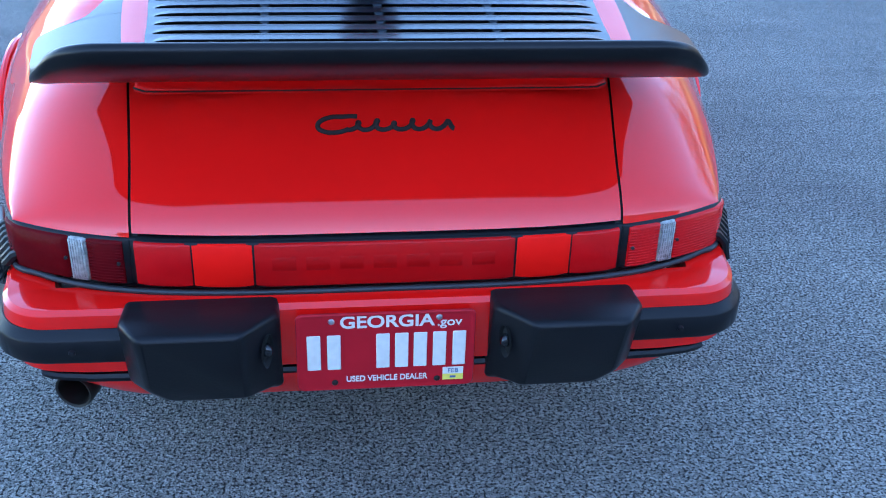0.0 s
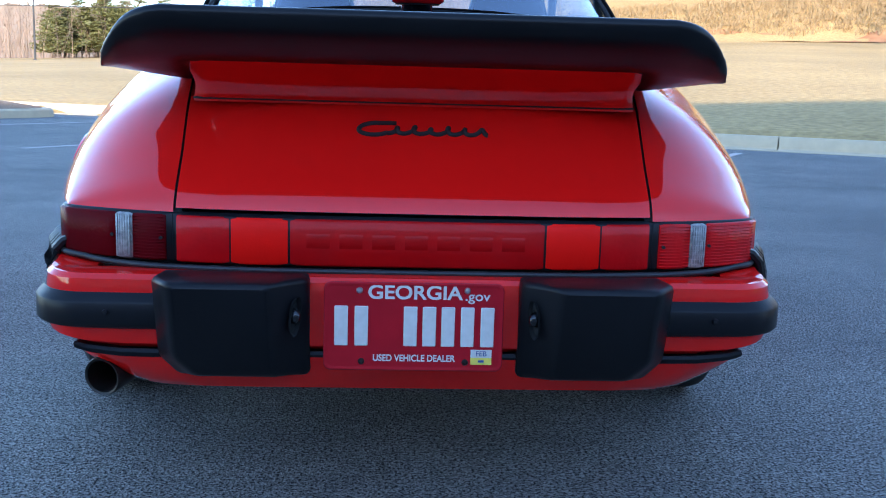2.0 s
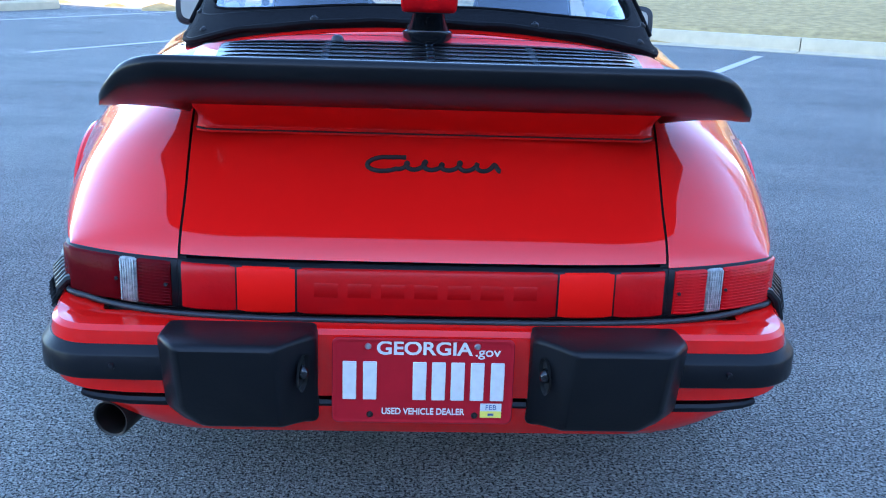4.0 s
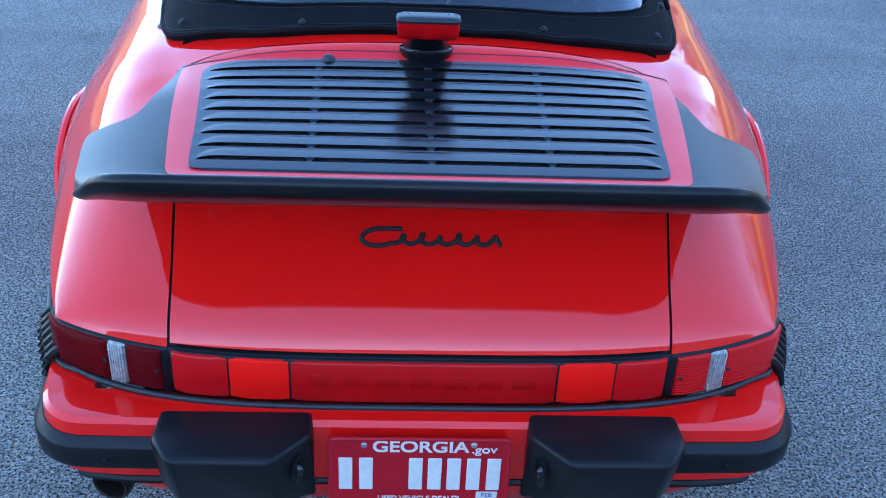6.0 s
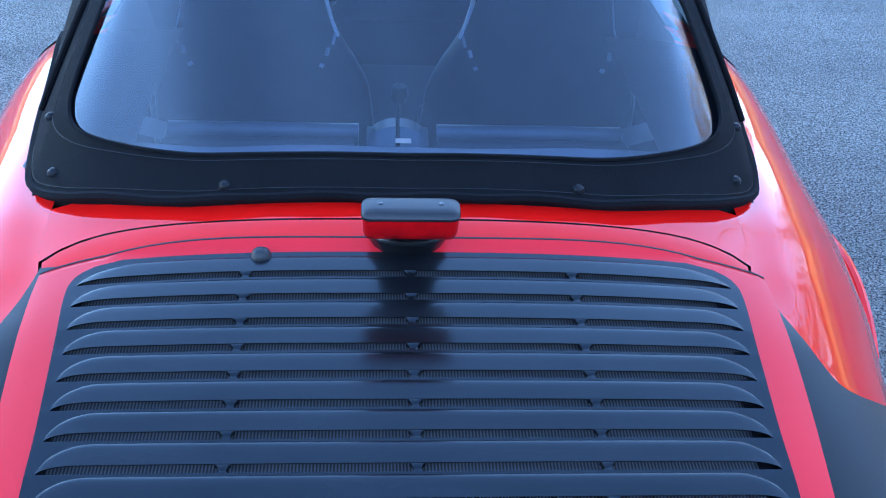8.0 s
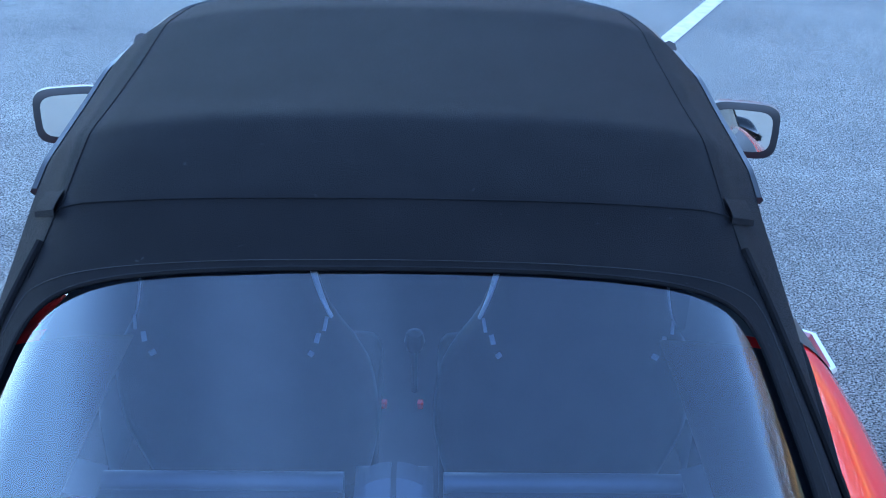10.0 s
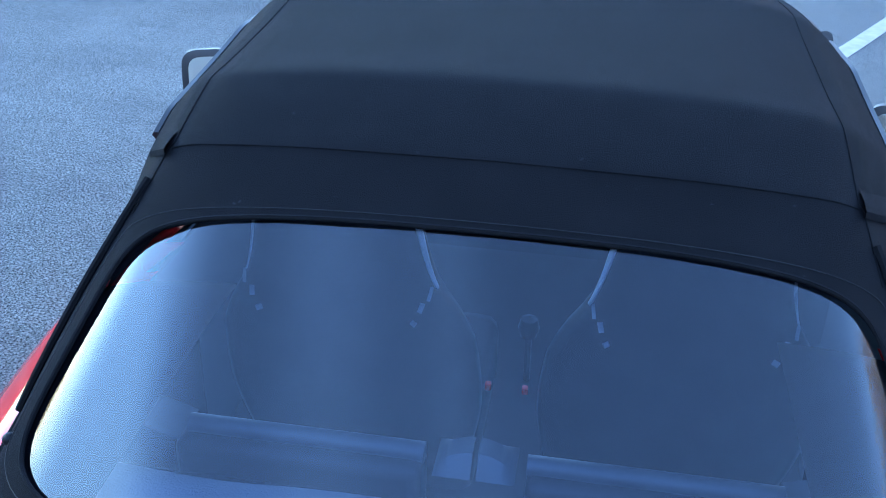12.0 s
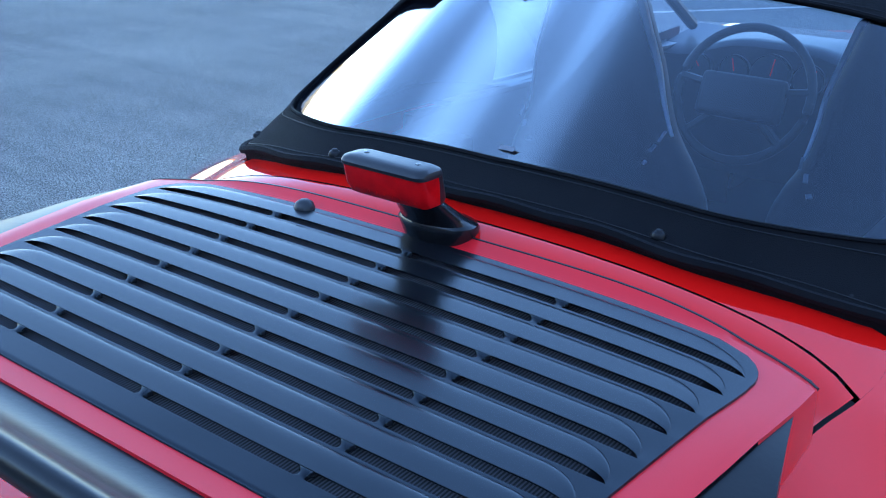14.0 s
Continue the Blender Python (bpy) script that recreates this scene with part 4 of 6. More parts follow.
def build_tail():
    z0, z1 = 0.474, 0.556
    rear_strip("tail_gasket", -0.626, 0.626, 0.462, 0.560, 0.001, RUBBER, "black rubber seal round the tail lamps", n=60)
    # the beaded seal between the tail and the bumper runs on round both corners
    half = [(x, tail_curve(x) - 0.011) for x in np.linspace(0.0, 0.60, 24)] + [(0.622, 0.170), (0.634, 0.180), (0.642, 0.192), (0.649, 0.208)]
    half += [(side_width(y) + 0.013, y) for y in (0.23, 0.26, 0.30, 0.35, 0.42)]
    half = [(x, y, 0.4640 + ease(x, ((0.48, 0), (0.56, 0.003), (0.62, 0.0095), (0.66, 0.012)))) for x, y in half]
    line = [(-x, y, z) for x, y, z in reversed(half)] + half[1:]
    part("lower_seal", tube(line, 0.0058, 10), SATIN, car, "black beaded rubber seal", angle=60)
    for sgn in (-1, 1):
        lamp = rear_strip("tail_lamp", sgn * 0.427, sgn * 0.631, z0 - 0.003, z1 + 0.004, 0.006, RUBBER, "wrap-around tail lamp with a black surround", n=16, wrap=((0.208, 0.66), (0.228, 0.50)))
        # the right lamp catches more light, painted as a brighter red than the left
        lit_side = sgn > 0
        rear_strip("inner_lens", sgn * 0.437, sgn * 0.497, z0, z1, 0.012, LENS_SHADED if not lit_side else LENS_RED, "ribbed red inner lens", lamp)
        rear_strip("reversing_lens", sgn * 0.498, sgn * 0.528, z0, z1, 0.012, LENS_CLEAR, "ribbed clear reversing lens", lamp, n=3)
        rear_strip("outer_lens", sgn * 0.529, sgn * 0.633, z0, z1, 0.012, LENS_SHADED if not lit_side else LENS_RED, "ribbed red lens", lamp, n=14, wrap=((0.206, 0.68), (0.220, 0.54)))
        for k in range(14):
            zz = z0 + 0.004 + k * 0.0055
            rear_strip("lens_rib", sgn * 0.438, sgn * 0.496, zz, zz + 0.0024, 0.0126, LENS_SHADED if not lit_side else LENS_RED, "", lamp, n=3, round_=0.001, inset=-0.010)
            if lit_side:
                rear_strip("lens_rib", sgn * 0.53, sgn * 0.631, zz, zz + 0.0024, 0.0126, LENS_SHADED if not lit_side else LENS_RED, "", lamp, n=10, round_=0.001, inset=-0.010)
        for k in range(9):
            zz = z0 + 0.007 + k * 0.0085
            rear_strip("lens_rib", sgn * 0.4995, sgn * 0.5265, zz, zz + 0.0016, 0.0138, LENS_CLEAR, "", lamp, n=1, round_=0.0005, inset=-0.010)
        for k in range(6):
            xx = 0.5005 + k * 0.0046
            rear_strip("lens_rib", sgn * xx, sgn * (xx + 0.0022), z0 + 0.003, z1 - 0.003, 0.0140, LENS_CLEAR, "", lamp, n=1, round_=0.0005, inset=-0.010)
        for xx in (0.447, 0.539):
            y = tail_curve(xx) - 0.0125
            part("screw", lathe([(0, -0.003), (0.003, -0.003), (0.0036, 0.004)], (sgn * xx, y, (z0 + z1) / 2), "y", 10), DARK, lamp)
    strip = rear_strip("reflector_panel", -0.422, 0.422, z0 - 0.004, z1 + 0.002, 0.006, RUBBER, "red reflector panel between the tail lamps", n=40)
    for a, b, mat, nm in ((-0.418, -0.325, LENS_RED, "reflector_end"), (-0.322, -0.223, LENS_BRIGHT, "reflector"), (-0.219, 0.227, LENS_CENTRE, "centre_panel"), (0.231, 0.327, LENS_BRIGHT, "reflector"), (0.330, 0.418, LENS_RED, "reflector_end")):
        rear_strip(nm, a, b, z0 - 0.001, z1 - 0.0005, 0.011, mat, "", strip)
    # faded relief on the centre panel, as plain bars
    x = -0.195
    for w in (0.05, 0.05, 0.05, 0.05, 0.05, 0.05, 0.05):
        rear_strip("relief_bar", x, x + w, 0.505, 0.531, 0.0113, LETTER, "", strip, inset=-0.010, round_=0.0005)
        x += 0.057


def bumper_line(n=64):
    """Plan of the rear bumper's outer face, from one wheel to the other, with its outward directions."""
    pts = [(-0.735, 0.50), (-0.718, 0.42), (-0.698, 0.34), (-0.680, 0.26), (-0.664, 0.20)]
    half = []
    for k in range(26):
        g = math.radians(90 * k / 25)
        half.append((0.657 - 0.10 + 0.10 * math.sin(g) ** 0.9, 0.157 - 0.12 * math.cos(g) ** 0.9))
    mid = [(x, 0.034 + 0.003 * (abs(x) / 0.56) ** 4) for x in np.linspace(-0.555, 0.555, 24)]
    line = pts + [(-x, y) for x, y in reversed(half)][:-1] + mid + half[1:] + [(-x, y) for x, y in reversed(pts)]
    out = []
    for i, p in enumerate(line):
        a, b = Vector(line[max(i - 1, 0)]), Vector(line[min(i + 1, len(line) - 1)])
        t = (b - a).normalized()
        out.append((Vector(p), Vector((t.y, -t.x))))
    return out


def sweep(name, profile, mat, label="", parent=None, side=slice(None), shift=0.0):
    line = bumper_line()[side]
    rows = []
    for p, n in line:
        rows.append([(p.x + n.x * (o + shift), p.y + n.y * (o + shift), z + 0.030 * min(1.0, max(0.0, abs(p.x) - 0.48) / 0.18) ** 2 * max(0.0, (0.375 - z) / 0.05) + ((0.013 if o > -0.05 else 0.003) * ease(p.y, ((0.10, 0), (0.25, 1))) if z > 0.44 else 0.0)) for o, z in profile])
    return part(name, capped(rows), mat, parent or car, label, angle=35)


def build_bumper():
    bumper = sweep("rear_bumper", [(-0.09, 0.459), (-0.034, 0.462), (-0.014, 0.460), (-0.005, 0.452), (-0.002, 0.435), (-0.002, 0.36), (-0.006, 0.340), (-0.022, 0.330), (-0.09, 0.326)], RED, "glossy red rear bumper")
    for side in (slice(0, 36), slice(-36, None)):
        sweep("rub_strip", [(-0.004, 0.4295), (0.000, 0.4300), (0.013, 0.4175), (0.0155, 0.4135), (0.0155, 0.377), (0.0125, 0.3715), (0.004, 0.368), (-0.004, 0.370)], RUBBER, "black rubber rub strip", bumper, side)
    sweep("bumper_seam", [(-0.05, 0.326), (-0.016, 0.328), (-0.012, 0.322), (-0.014, 0.314), (-0.05, 0.312)], RUBBER, "", bumper, slice(25, -25))
    for sgn in (-1, 1):
        x = sgn * 0.52
        part("bolt_cap", lathe([(0, -0.004), (0.005, -0.003), (0.006, 0.003)], (x, 0.008, 0.401), "y", 12), RUBBER, bumper)
        # ribbed bellows at the bumper's ends
        for k in range(7):
            y = 0.190 + k * 0.0215
            part("bellows_rib", tube([(sgn * (side_width(y) - 0.010), y, 0.500), (sgn * (side_width(y) + 0.008), y, 0.493), (sgn * (side_width(y) + 0.024), y + 0.002, 0.476), (sgn * (side_width(y) + 0.034), y + 0.002, 0.44)], 0.0088, 8), RUBBER, bumper)
    # lower valance
    rows = []
    for t in np.linspace(0, 1, 7):
        z = 0.318 - 0.066 * t
        row = []
        for x in np.linspace(-0.60, 0.60, 41):
            row.append((x * (1 - 0.13 * t**1.3), 0.046 + 0.018 * t + 0.07 * abs(x / 0.60) ** 10 + 0.02 * t * t, z))
        rows.append(row)
    rows.append([(p[0], p[1] + 0.25, p[2] + 0.01) for p in rows[-1]])
    part("valance", mesh_of(rows), RED, car, "glossy red lower valance", angle=50)


def bumperette(sgn):
    """A moulded black overrider with a number lamp in its inner face."""

    def ring(y, xi, xo, zt, zb, r):
        pts = []
        for cx, cz, a0 in ((xo - r, zt - r, 0), (xi + r, zt - r, 90), (xi + r, zb + r, 180)):
            for k in range(5):
                a = math.radians(a0 + 22.5 * k)
                pts.append((cx + r * math.cos(a), cz + r * math.sin(a)))
        # the lower outer corner is cut away
        pts += [(xo - 0.040, zb), (xo - 0.033, zb + 0.0012), (xo - 0.026, zb + 0.006), (xo - 0.0055, zb + 0.031), (xo - 0.0015, zb + 0.039), (xo, zb + 0.050)]
        out = []
        for x, z in pts:
            # the face falls back towards its foot
            back = 0.084 * max(0.0, (0.45 - z) / 0.17) ** 1.35 * max(0.0, min(1.0, (0.06 - y) / 0.09))
            out.append((sgn * x, y + back, z))
        return out

    rows = [ring(0.060, 0.181, 0.4390, 0.466, 0.284, 0.014), ring(0.020, 0.180, 0.4390, 0.469, 0.284, 0.014), ring(0.004, 0.181, 0.4390, 0.4695, 0.284, 0.013), ring(-0.006, 0.187, 0.4385, 0.4695, 0.284, 0.012),
            ring(-0.016, 0.1955, 0.4360, 0.4695, 0.285, 0.011), ring(-0.050, 0.2250, 0.4140, 0.4685, 0.288, 0.008), ring(-0.0585, 0.2330, 0.4070, 0.467, 0.290, 0.007), ring(-0.0630, 0.2385, 0.4015, 0.4645, 0.293, 0.006), ring(-0.065, 0.2450, 0.3950, 0.4590, 0.297, 0.005)]
    ob = part("bumperette", capped(rows), RUBBER, car, "moulded matt black rubber bumperette", angle=40)
    m = Matrix.Translation((sgn * 0.202, -0.011, 0.404)) @ pose(0, 0, 0, 8, 0, -sgn * 49)
    for nm, prof, mat in (("lamp_recess", [(0.0, 0.004), (0.013, 0.004), (0.015, -0.004)], DARK), ("number_lamp", [(0.0, -0.011), (0.005, -0.0102), (0.009, -0.007), (0.0125, -0.001), (0.0135, 0.004)], TRIM)):
        b2 = lathe(prof, (0, 0, 0), "y", 18)
        for v in b2.verts:
            v.co.x *= 0.75
            if nm == "lamp_recess":
                v.co.z *= 2.4
            v.co = m @ v.co
        part(nm, b2, mat, ob)
    return ob


def build_plate():
    pl = new("number_plate")
    pl.parent = car
    tagged(pl, "red dealer number plate with white characters")
    cx, cz, w, h, r = -0.002, 0.386, 0.1525, 0.0765, 0.012
    rows = []
    for y, g in ((0.004, 0.0), (0.0005, 0.0), (-0.0015, -0.002), (-0.0015, -0.0045), (-0.0004, -0.0065), (-0.0004, -0.0075)):
        ring = []
        for sx, sz, a0 in ((1, 1, 0), (-1, 1, 90), (-1, -1, 180), (1, -1, 270)):
            for k in range(7):
                a = math.radians(a0 + 15 * k)
                rr = r + g * 0.5
                ring.append((cx + sx * (w + g - rr) + rr * math.cos(a), y, cz + sz * (h + g - rr) + rr * math.sin(a)))
        rows.append(ring)
    part("plate", capped(rows), PLATE_RED, pl, "embossed red plate")
    face = lambda x, z: Matrix.Translation((cx + x, -0.001, cz + z)) @ pose(0, 0, 0, 90, 0, 0)
    words("GEORGIA", 0.033, WHITE, pl, face(0.001, 0.0590), width=0.160, bold=0.0007)
    words(".gov", 0.023, WHITE, pl, face(0.107, 0.0545), width=0.042, bold=0.0002)
    words("USED VEHICLE DEALER", 0.0160, WHITE, pl, face(0.001, -0.0545), width=0.140, bold=0.0003)
    for x, wd in ((-0.123, 0.023), (-0.089, 0.023), (-0.006, 0.023), (0.026, 0.023), (0.058, 0.023), (0.091, 0.023), (0.125, 0.023)):
        part("character_bar", box(cx + x - wd / 2, cx + x + wd / 2, -0.0028, 0.0, cz - 0.033, cz + 0.036, 0.0012, 1), WHITE, pl)
    part("decal", box(cx + 0.098, cx + 0.134, -0.0012, 0, cz - 0.064, cz - 0.052, 0), YELLOW, pl)
    part("decal", box(cx + 0.098, cx + 0.134, -0.0012, 0, cz - 0.0518, cz - 0.038, 0), WHITE, pl)
    words("FEB", 0.0125, BLUE, pl, Matrix.Translation((cx + 0.116, -0.0018, cz - 0.045)) @ pose(0, 0, 0, 90, 0, 0), depth=0.0003)
    part("decal_mark", box(cx + 0.111, cx + 0.121, -0.0017, 0, cz - 0.060, cz - 0.056, 0), BLUE, pl)
    for x, z, mat in ((-0.0925, 0.0625, STEEL), (0.0895, 0.0645, STEEL), (-0.0885, -0.0605, PIPE), (0.0885, -0.0605, PIPE)):
        part("screw", lathe([(0, -0.004), (0.004, -0.0035), (0.0058, -0.001), (0.0058, 0.001)], (cx + x, 0, cz + z), "y", 12), mat, pl)
    part("plate_mount", box(cx - 0.12, cx + 0.12, 0.003, 0.03, cz - 0.05, cz + 0.05, 0.004), RUBBER, pl)


def build_script():
    """The model script on the lid: a plain flowing squiggle."""
    pts = [(-0.052 - 0.0022 * k, 0.0165 + 0.0006 * math.sin(k * 0.3)) for k in range(12)]
    for k in range(24):
        a = math.radians(105 + 215 * k / 23)
        pts.append((-0.086 + 0.031 * math.cos(a), 0.0005 + 0.0165 * math.sin(a)))
    for k in range(1, 140):
        t = k / 139
        g = t * 6 * 2 * math.pi
        v = -0.0115 + (0.0085 - 0.0015 * math.cos(t * 15)) * (1 - math.cos(g))
        pts.append((-0.062 + 0.190 * t + 0.0075 * math.sin(g) * (1 - t**6), v))
    curve = []
    for x, v in pts:
        d = 0.150 + v * 0.72
        p = Vector(shell(x + 0.01 + 0.30 * v, d))
        curve.append((p.x, p.y - 0.001, p.z + 0.001))
    bm = tube(curve, 0.0044, 8)
    part("lid_script", bm, DARK, car, "flowing black script badge on the lid")


GRILLE_X = 0.007
WING_TOP = lambda y: 0.8605 + 0.074 * (y - 0.17)


def wing_half(y):
    """Half width of the spoiler's plan."""
    return ease(y, ((0.03, 0.562), (0.14, 0.563), (0.18, 0.565), (0.24, 0.572), (0.335, 0.586), (0.352, 0.584), (0.360, 0.574), (0.3645, 0.553), (0.369, 0.524), (0.378, 0.510), (0.394, 0.501), (0.44, 0.489), (0.475, 0.480), (0.51, 0.471), (0.55, 0.465), (0.63, 0.460)))


TIP_SWEEP = ((0.43, 0.0), (0.453, 0.006), (0.478, 0.018), (0.502, 0.034), (0.522, 0.052), (0.548, 0.094), (0.562, 0.140))
TIP_FALL = ((0.43, 0.911), (0.453, 0.908), (0.478, 0.901), (0.502, 0.887), (0.522, 0.866), (0.548, 0.837), (0.562, 0.812))


def wing_plane(x, y):
    """The spoiler's upper face without its lip."""
    q = max(0.0, abs(x) - ease(y, ((0.03, 0.43), (0.20, 0.42), (0.6, 0.46))))
    z = WING_TOP(y) - (1.1 * q**2 + 0.10 * q) * ease(y, ((0.03, 0.4), (0.10, 0.5), (0.20, 0.85), (0.35, 0.95), (0.6, 1.4)))
    return z - 0.012 * max(0, (y - 0.45) / 0.18) * (abs(x) / 0.45) ** 4


def wing_z(x, y, lip_at=None):
    """The spoiler's upper face: level in the middle, a lip at the rear, falling towards the tips."""
    lip = ease(y if lip_at is None else lip_at, ((0.034, 0.84), (0.0365, 0.93), (0.041, 0.985), (0.046, 1.0), (0.058, 0.90), (0.075, 0.60), (0.10, 0.22), (0.135, 0.035), (0.16, 0.0)))
    return wing_plane(x, y) + lip * (ease(abs(x), TIP_FALL) - wing_plane(x, 0.034 + ease(abs(x), TIP_SWEEP)))


def tip_sweep(u, y):
    return ease(abs(u) * 0.562, TIP_SWEEP) * max(0.0, min(1.0, (0.205 - y) / 0.171))


def over_grille(rows, i, j):
    """Whether a cell lies under the open part of the engine grille."""
    corners = (rows[i][j], rows[i][j + 1], rows[i + 1][j], rows[i + 1][j + 1])
    return all(0.172 < p[1] < 0.596 and abs(p[0]) < 0.377 + 0.095 * (p[1] - 0.172) and p[2] > wing_z(p[0], p[1]) - 0.002 for p in corners)


def build_spoiler():
    ys = [0.034, 0.0355, 0.038, 0.042, 0.047, 0.055, 0.065, 0.08, 0.095, 0.11, 0.125, 0.14, 0.16, 0.18, 0.21, 0.25, 0.29, 0.32, 0.335, 0.346, 0.352, 0.357, 0.361, 0.3645, 0.369, 0.374, 0.382, 0.394, 0.42, 0.45, 0.48, 0.52, 0.56, 0.585]
    rows = []
    us = np.concatenate([np.linspace(-1, -0.72, 14)[:-1], np.linspace(-0.72, 0.72, 37), np.linspace(0.72, 1, 14)[1:]])
    for y in ys:
        rows.append([(u * wing_half(y), y + tip_sweep(u, y), wing_z(u * wing_half(y), y + tip_sweep(u, y), y)) for u in us])
    # rear face and underside
    def deep(x, y):
        wide = ease(abs(x), ((0.405, 0), (0.425, 1)))
        front = 0.790 + 0.018 * max(0.0, abs(x) - 0.42) / 0.14
        rear = 0.824 - 0.014 * (max(0.0, abs(x) - 0.42) / 0.14) ** 2
        low = rear + (front - rear) * wide * ease(y, ((0.145, 0), (0.24, 1))) if y < 0.4 else 0.80
        return min(low, wing_z(x, y) - 0.008)

    under = []
    for k, y in enumerate((0.034, 0.036, 0.045, 0.058, 0.072, 0.088, 0.105, 0.13, 0.16, 0.20, 0.26, 0.335, 0.37, 0.41, 0.46, 0.52, 0.585)):
        row = []
        for u, top_ in zip(us, rows[0]):
            q = min(1.0, max(0.0, (y - 0.034) / 0.096))
            half = wing_half(max(y, 0.036))
            x = u * half
            z = top_[2] - 0.004 + (deep(u * wing_half(0.13), 0.13 + tip_sweep(u, 0.13)) - top_[2] + 0.004) * q**0.55 if y <= 0.13 else deep(x, y + tip_sweep(u, y))
            row.append((x, y + tip_sweep(u, y), min(z, wing_z(x, max(y, 0.036) + tip_sweep(u, y), max(y, 0.036)) - 0.003)))
        under.append(row)
    skin = list(reversed(under)) + rows
    wing = part("spoiler", mesh_of(skin, keep=lambda i, j: not over_grille(skin, i, j)), SPOILER, car, "black rubber-edged rear spoiler with a red centre", angle=50)
    for j in (0, -1):
        edge = [[u_[j] for u_ in under if u_[j][1] < 0.50], [r[j] for r in rows if r[j][1] < 0.50]]
        n = 30
        pick = lambda seq, t: tuple(Vector(seq[min(int(t * (len(seq) - 1)), len(seq) - 2)]).lerp(Vector(seq[min(int(t * (len(seq) - 1)), len(seq) - 2) + 1]), t * (len(seq) - 1) - min(int(t * (len(seq) - 1)), len(seq) - 2)))
        part("spoiler_edge", mesh_of([[pick(e, t) for t in np.linspace(0, 1, n)] for e in edge]), SPOILER, wing)
    # red neck under the spoiler
    rows = []
    for t in np.linspace(0, 1, 10):
        row = []
        for u in np.linspace(-1, 1, 45):
            x = u * (0.424 + 0.006 * t - 0.012 * math.sin(math.pi * t) )
            e = max(0, (abs(u) - 0.93) / 0.07)
            y0 = 0.284 - 0.105 * t + 0.008 * math.sin(math.pi * t)
            row.append((x, y0 + 0.02 * e * e, 0.758 + 0.066 * t))
        rows.append(row)
    rows.insert(0, [(p[0] * 1.003, p[1] + 0.003, p[2] - 0.008) for p in rows[0]])
    part("spoiler_neck", mesh_of(rows), RED, wing, "glossy red spoiler neck", angle=60)
    part("neck_seam", tube([(p[0], p[1] - 0.001, p[2] + 0.006) for p in rows[0]], 0.0022, 6), DARK, wing)
    # the red painted panel, open under the grille, with a thin grey seal along its front edge
    ys = [0.139, 0.1395, 0.142, 0.147, 0.154, 0.163, 0.172, 0.21, 0.25, 0.30, 0.35, 0.40, 0.45, 0.50, 0.54, 0.565, 0.585, 0.600, 0.612, 0.622]
    us = np.concatenate([np.linspace(-1, -0.888, 7)[:-1], np.linspace(-0.888, 0.888, 33), np.linspace(0.888, 1, 7)[1:]])
    red = []
    for y in ys:
        half = ease(y, ((0.139, 0.380), (0.1405, 0.393), (0.144, 0.404), (0.150, 0.412), (0.160, 0.4175), (0.172, 0.4205), (0.54, 0.463), (0.622, 0.465)))
        red.append([(u * half, y - 0.055 * (abs(u) ** 5) * max(0, (y - 0.48) / 0.142), 0.0) for u in us])
    red = [[(p[0] + GRILLE_X, p[1], wing_z(p[0], p[1]) + 0.003 + ease(p[1], ((0.600, 0), (0.622, 0.0095)))) for p in r] for r in red]
    crown = [Vector((p[0], p[1] + 0.0015, p[2] - 0.001)) for p in red[-1]]
    red.insert(0, [(p[0], p[1] - 0.001, p[2] - 0.005) for p in red[0]])
    red.append([(p[0], p[1] + 0.003, p[2] - 0.003) for p in red[-1]])
    red.append([(p[0], p[1] + 0.004, p[2] - 0.05) for p in red[-2]])
    part("red_panel", mesh_of(red, keep=lambda i, j: not (6 <= j < 38 and 7 <= i < 17)), RED_MATT, wing, "satin red fibreglass panel", angle=50)
    part("panel_seal", tube(crown, 0.0022, 6), RUBBER, wing)
    for j in (0, -1):
        top_edge = [r[j] for r in red if r[j][1] > 0.42]
        part("panel_skirt", mesh_of([top_edge, [(p[0] * 1.006, p[1] + 0.002, p[2] - 0.07) for p in top_edge]]), RED_MATT, wing)


GAP, LOUVRE, LOUVRE_UP = 0.0094, 0.0318, 0.0028
SLOT_Y = [0.194 + 0.0447 * i for i in range(9)]


def grille_half(y):
    return ease(y, ((0.163, 0.360), (0.166, 0.374), (0.173, 0.384), (0.30, 0.396), (0.45, 0.411), (0.55, 0.421), (0.572, 0.416), (0.588, 0.403), (0.598, 0.384), (0.602, 0.365)))


def grille_y(x, y):
    """Bows the rows back towards the sides at the front edge."""
    return y - 0.018 * (abs(x) / 0.41) ** 2.5 * max(0.0, (y - 0.2) / 0.37) ** 1.2


def grille_z(x, y):
    return wing_z(x, y) + 0.0055


def grille_point(u, y, lift=0.0):
    x = u * grille_half(y)
    yy = grille_y(x, y)
    return (GRILLE_X + x, yy, grille_z(x, yy) + lift)


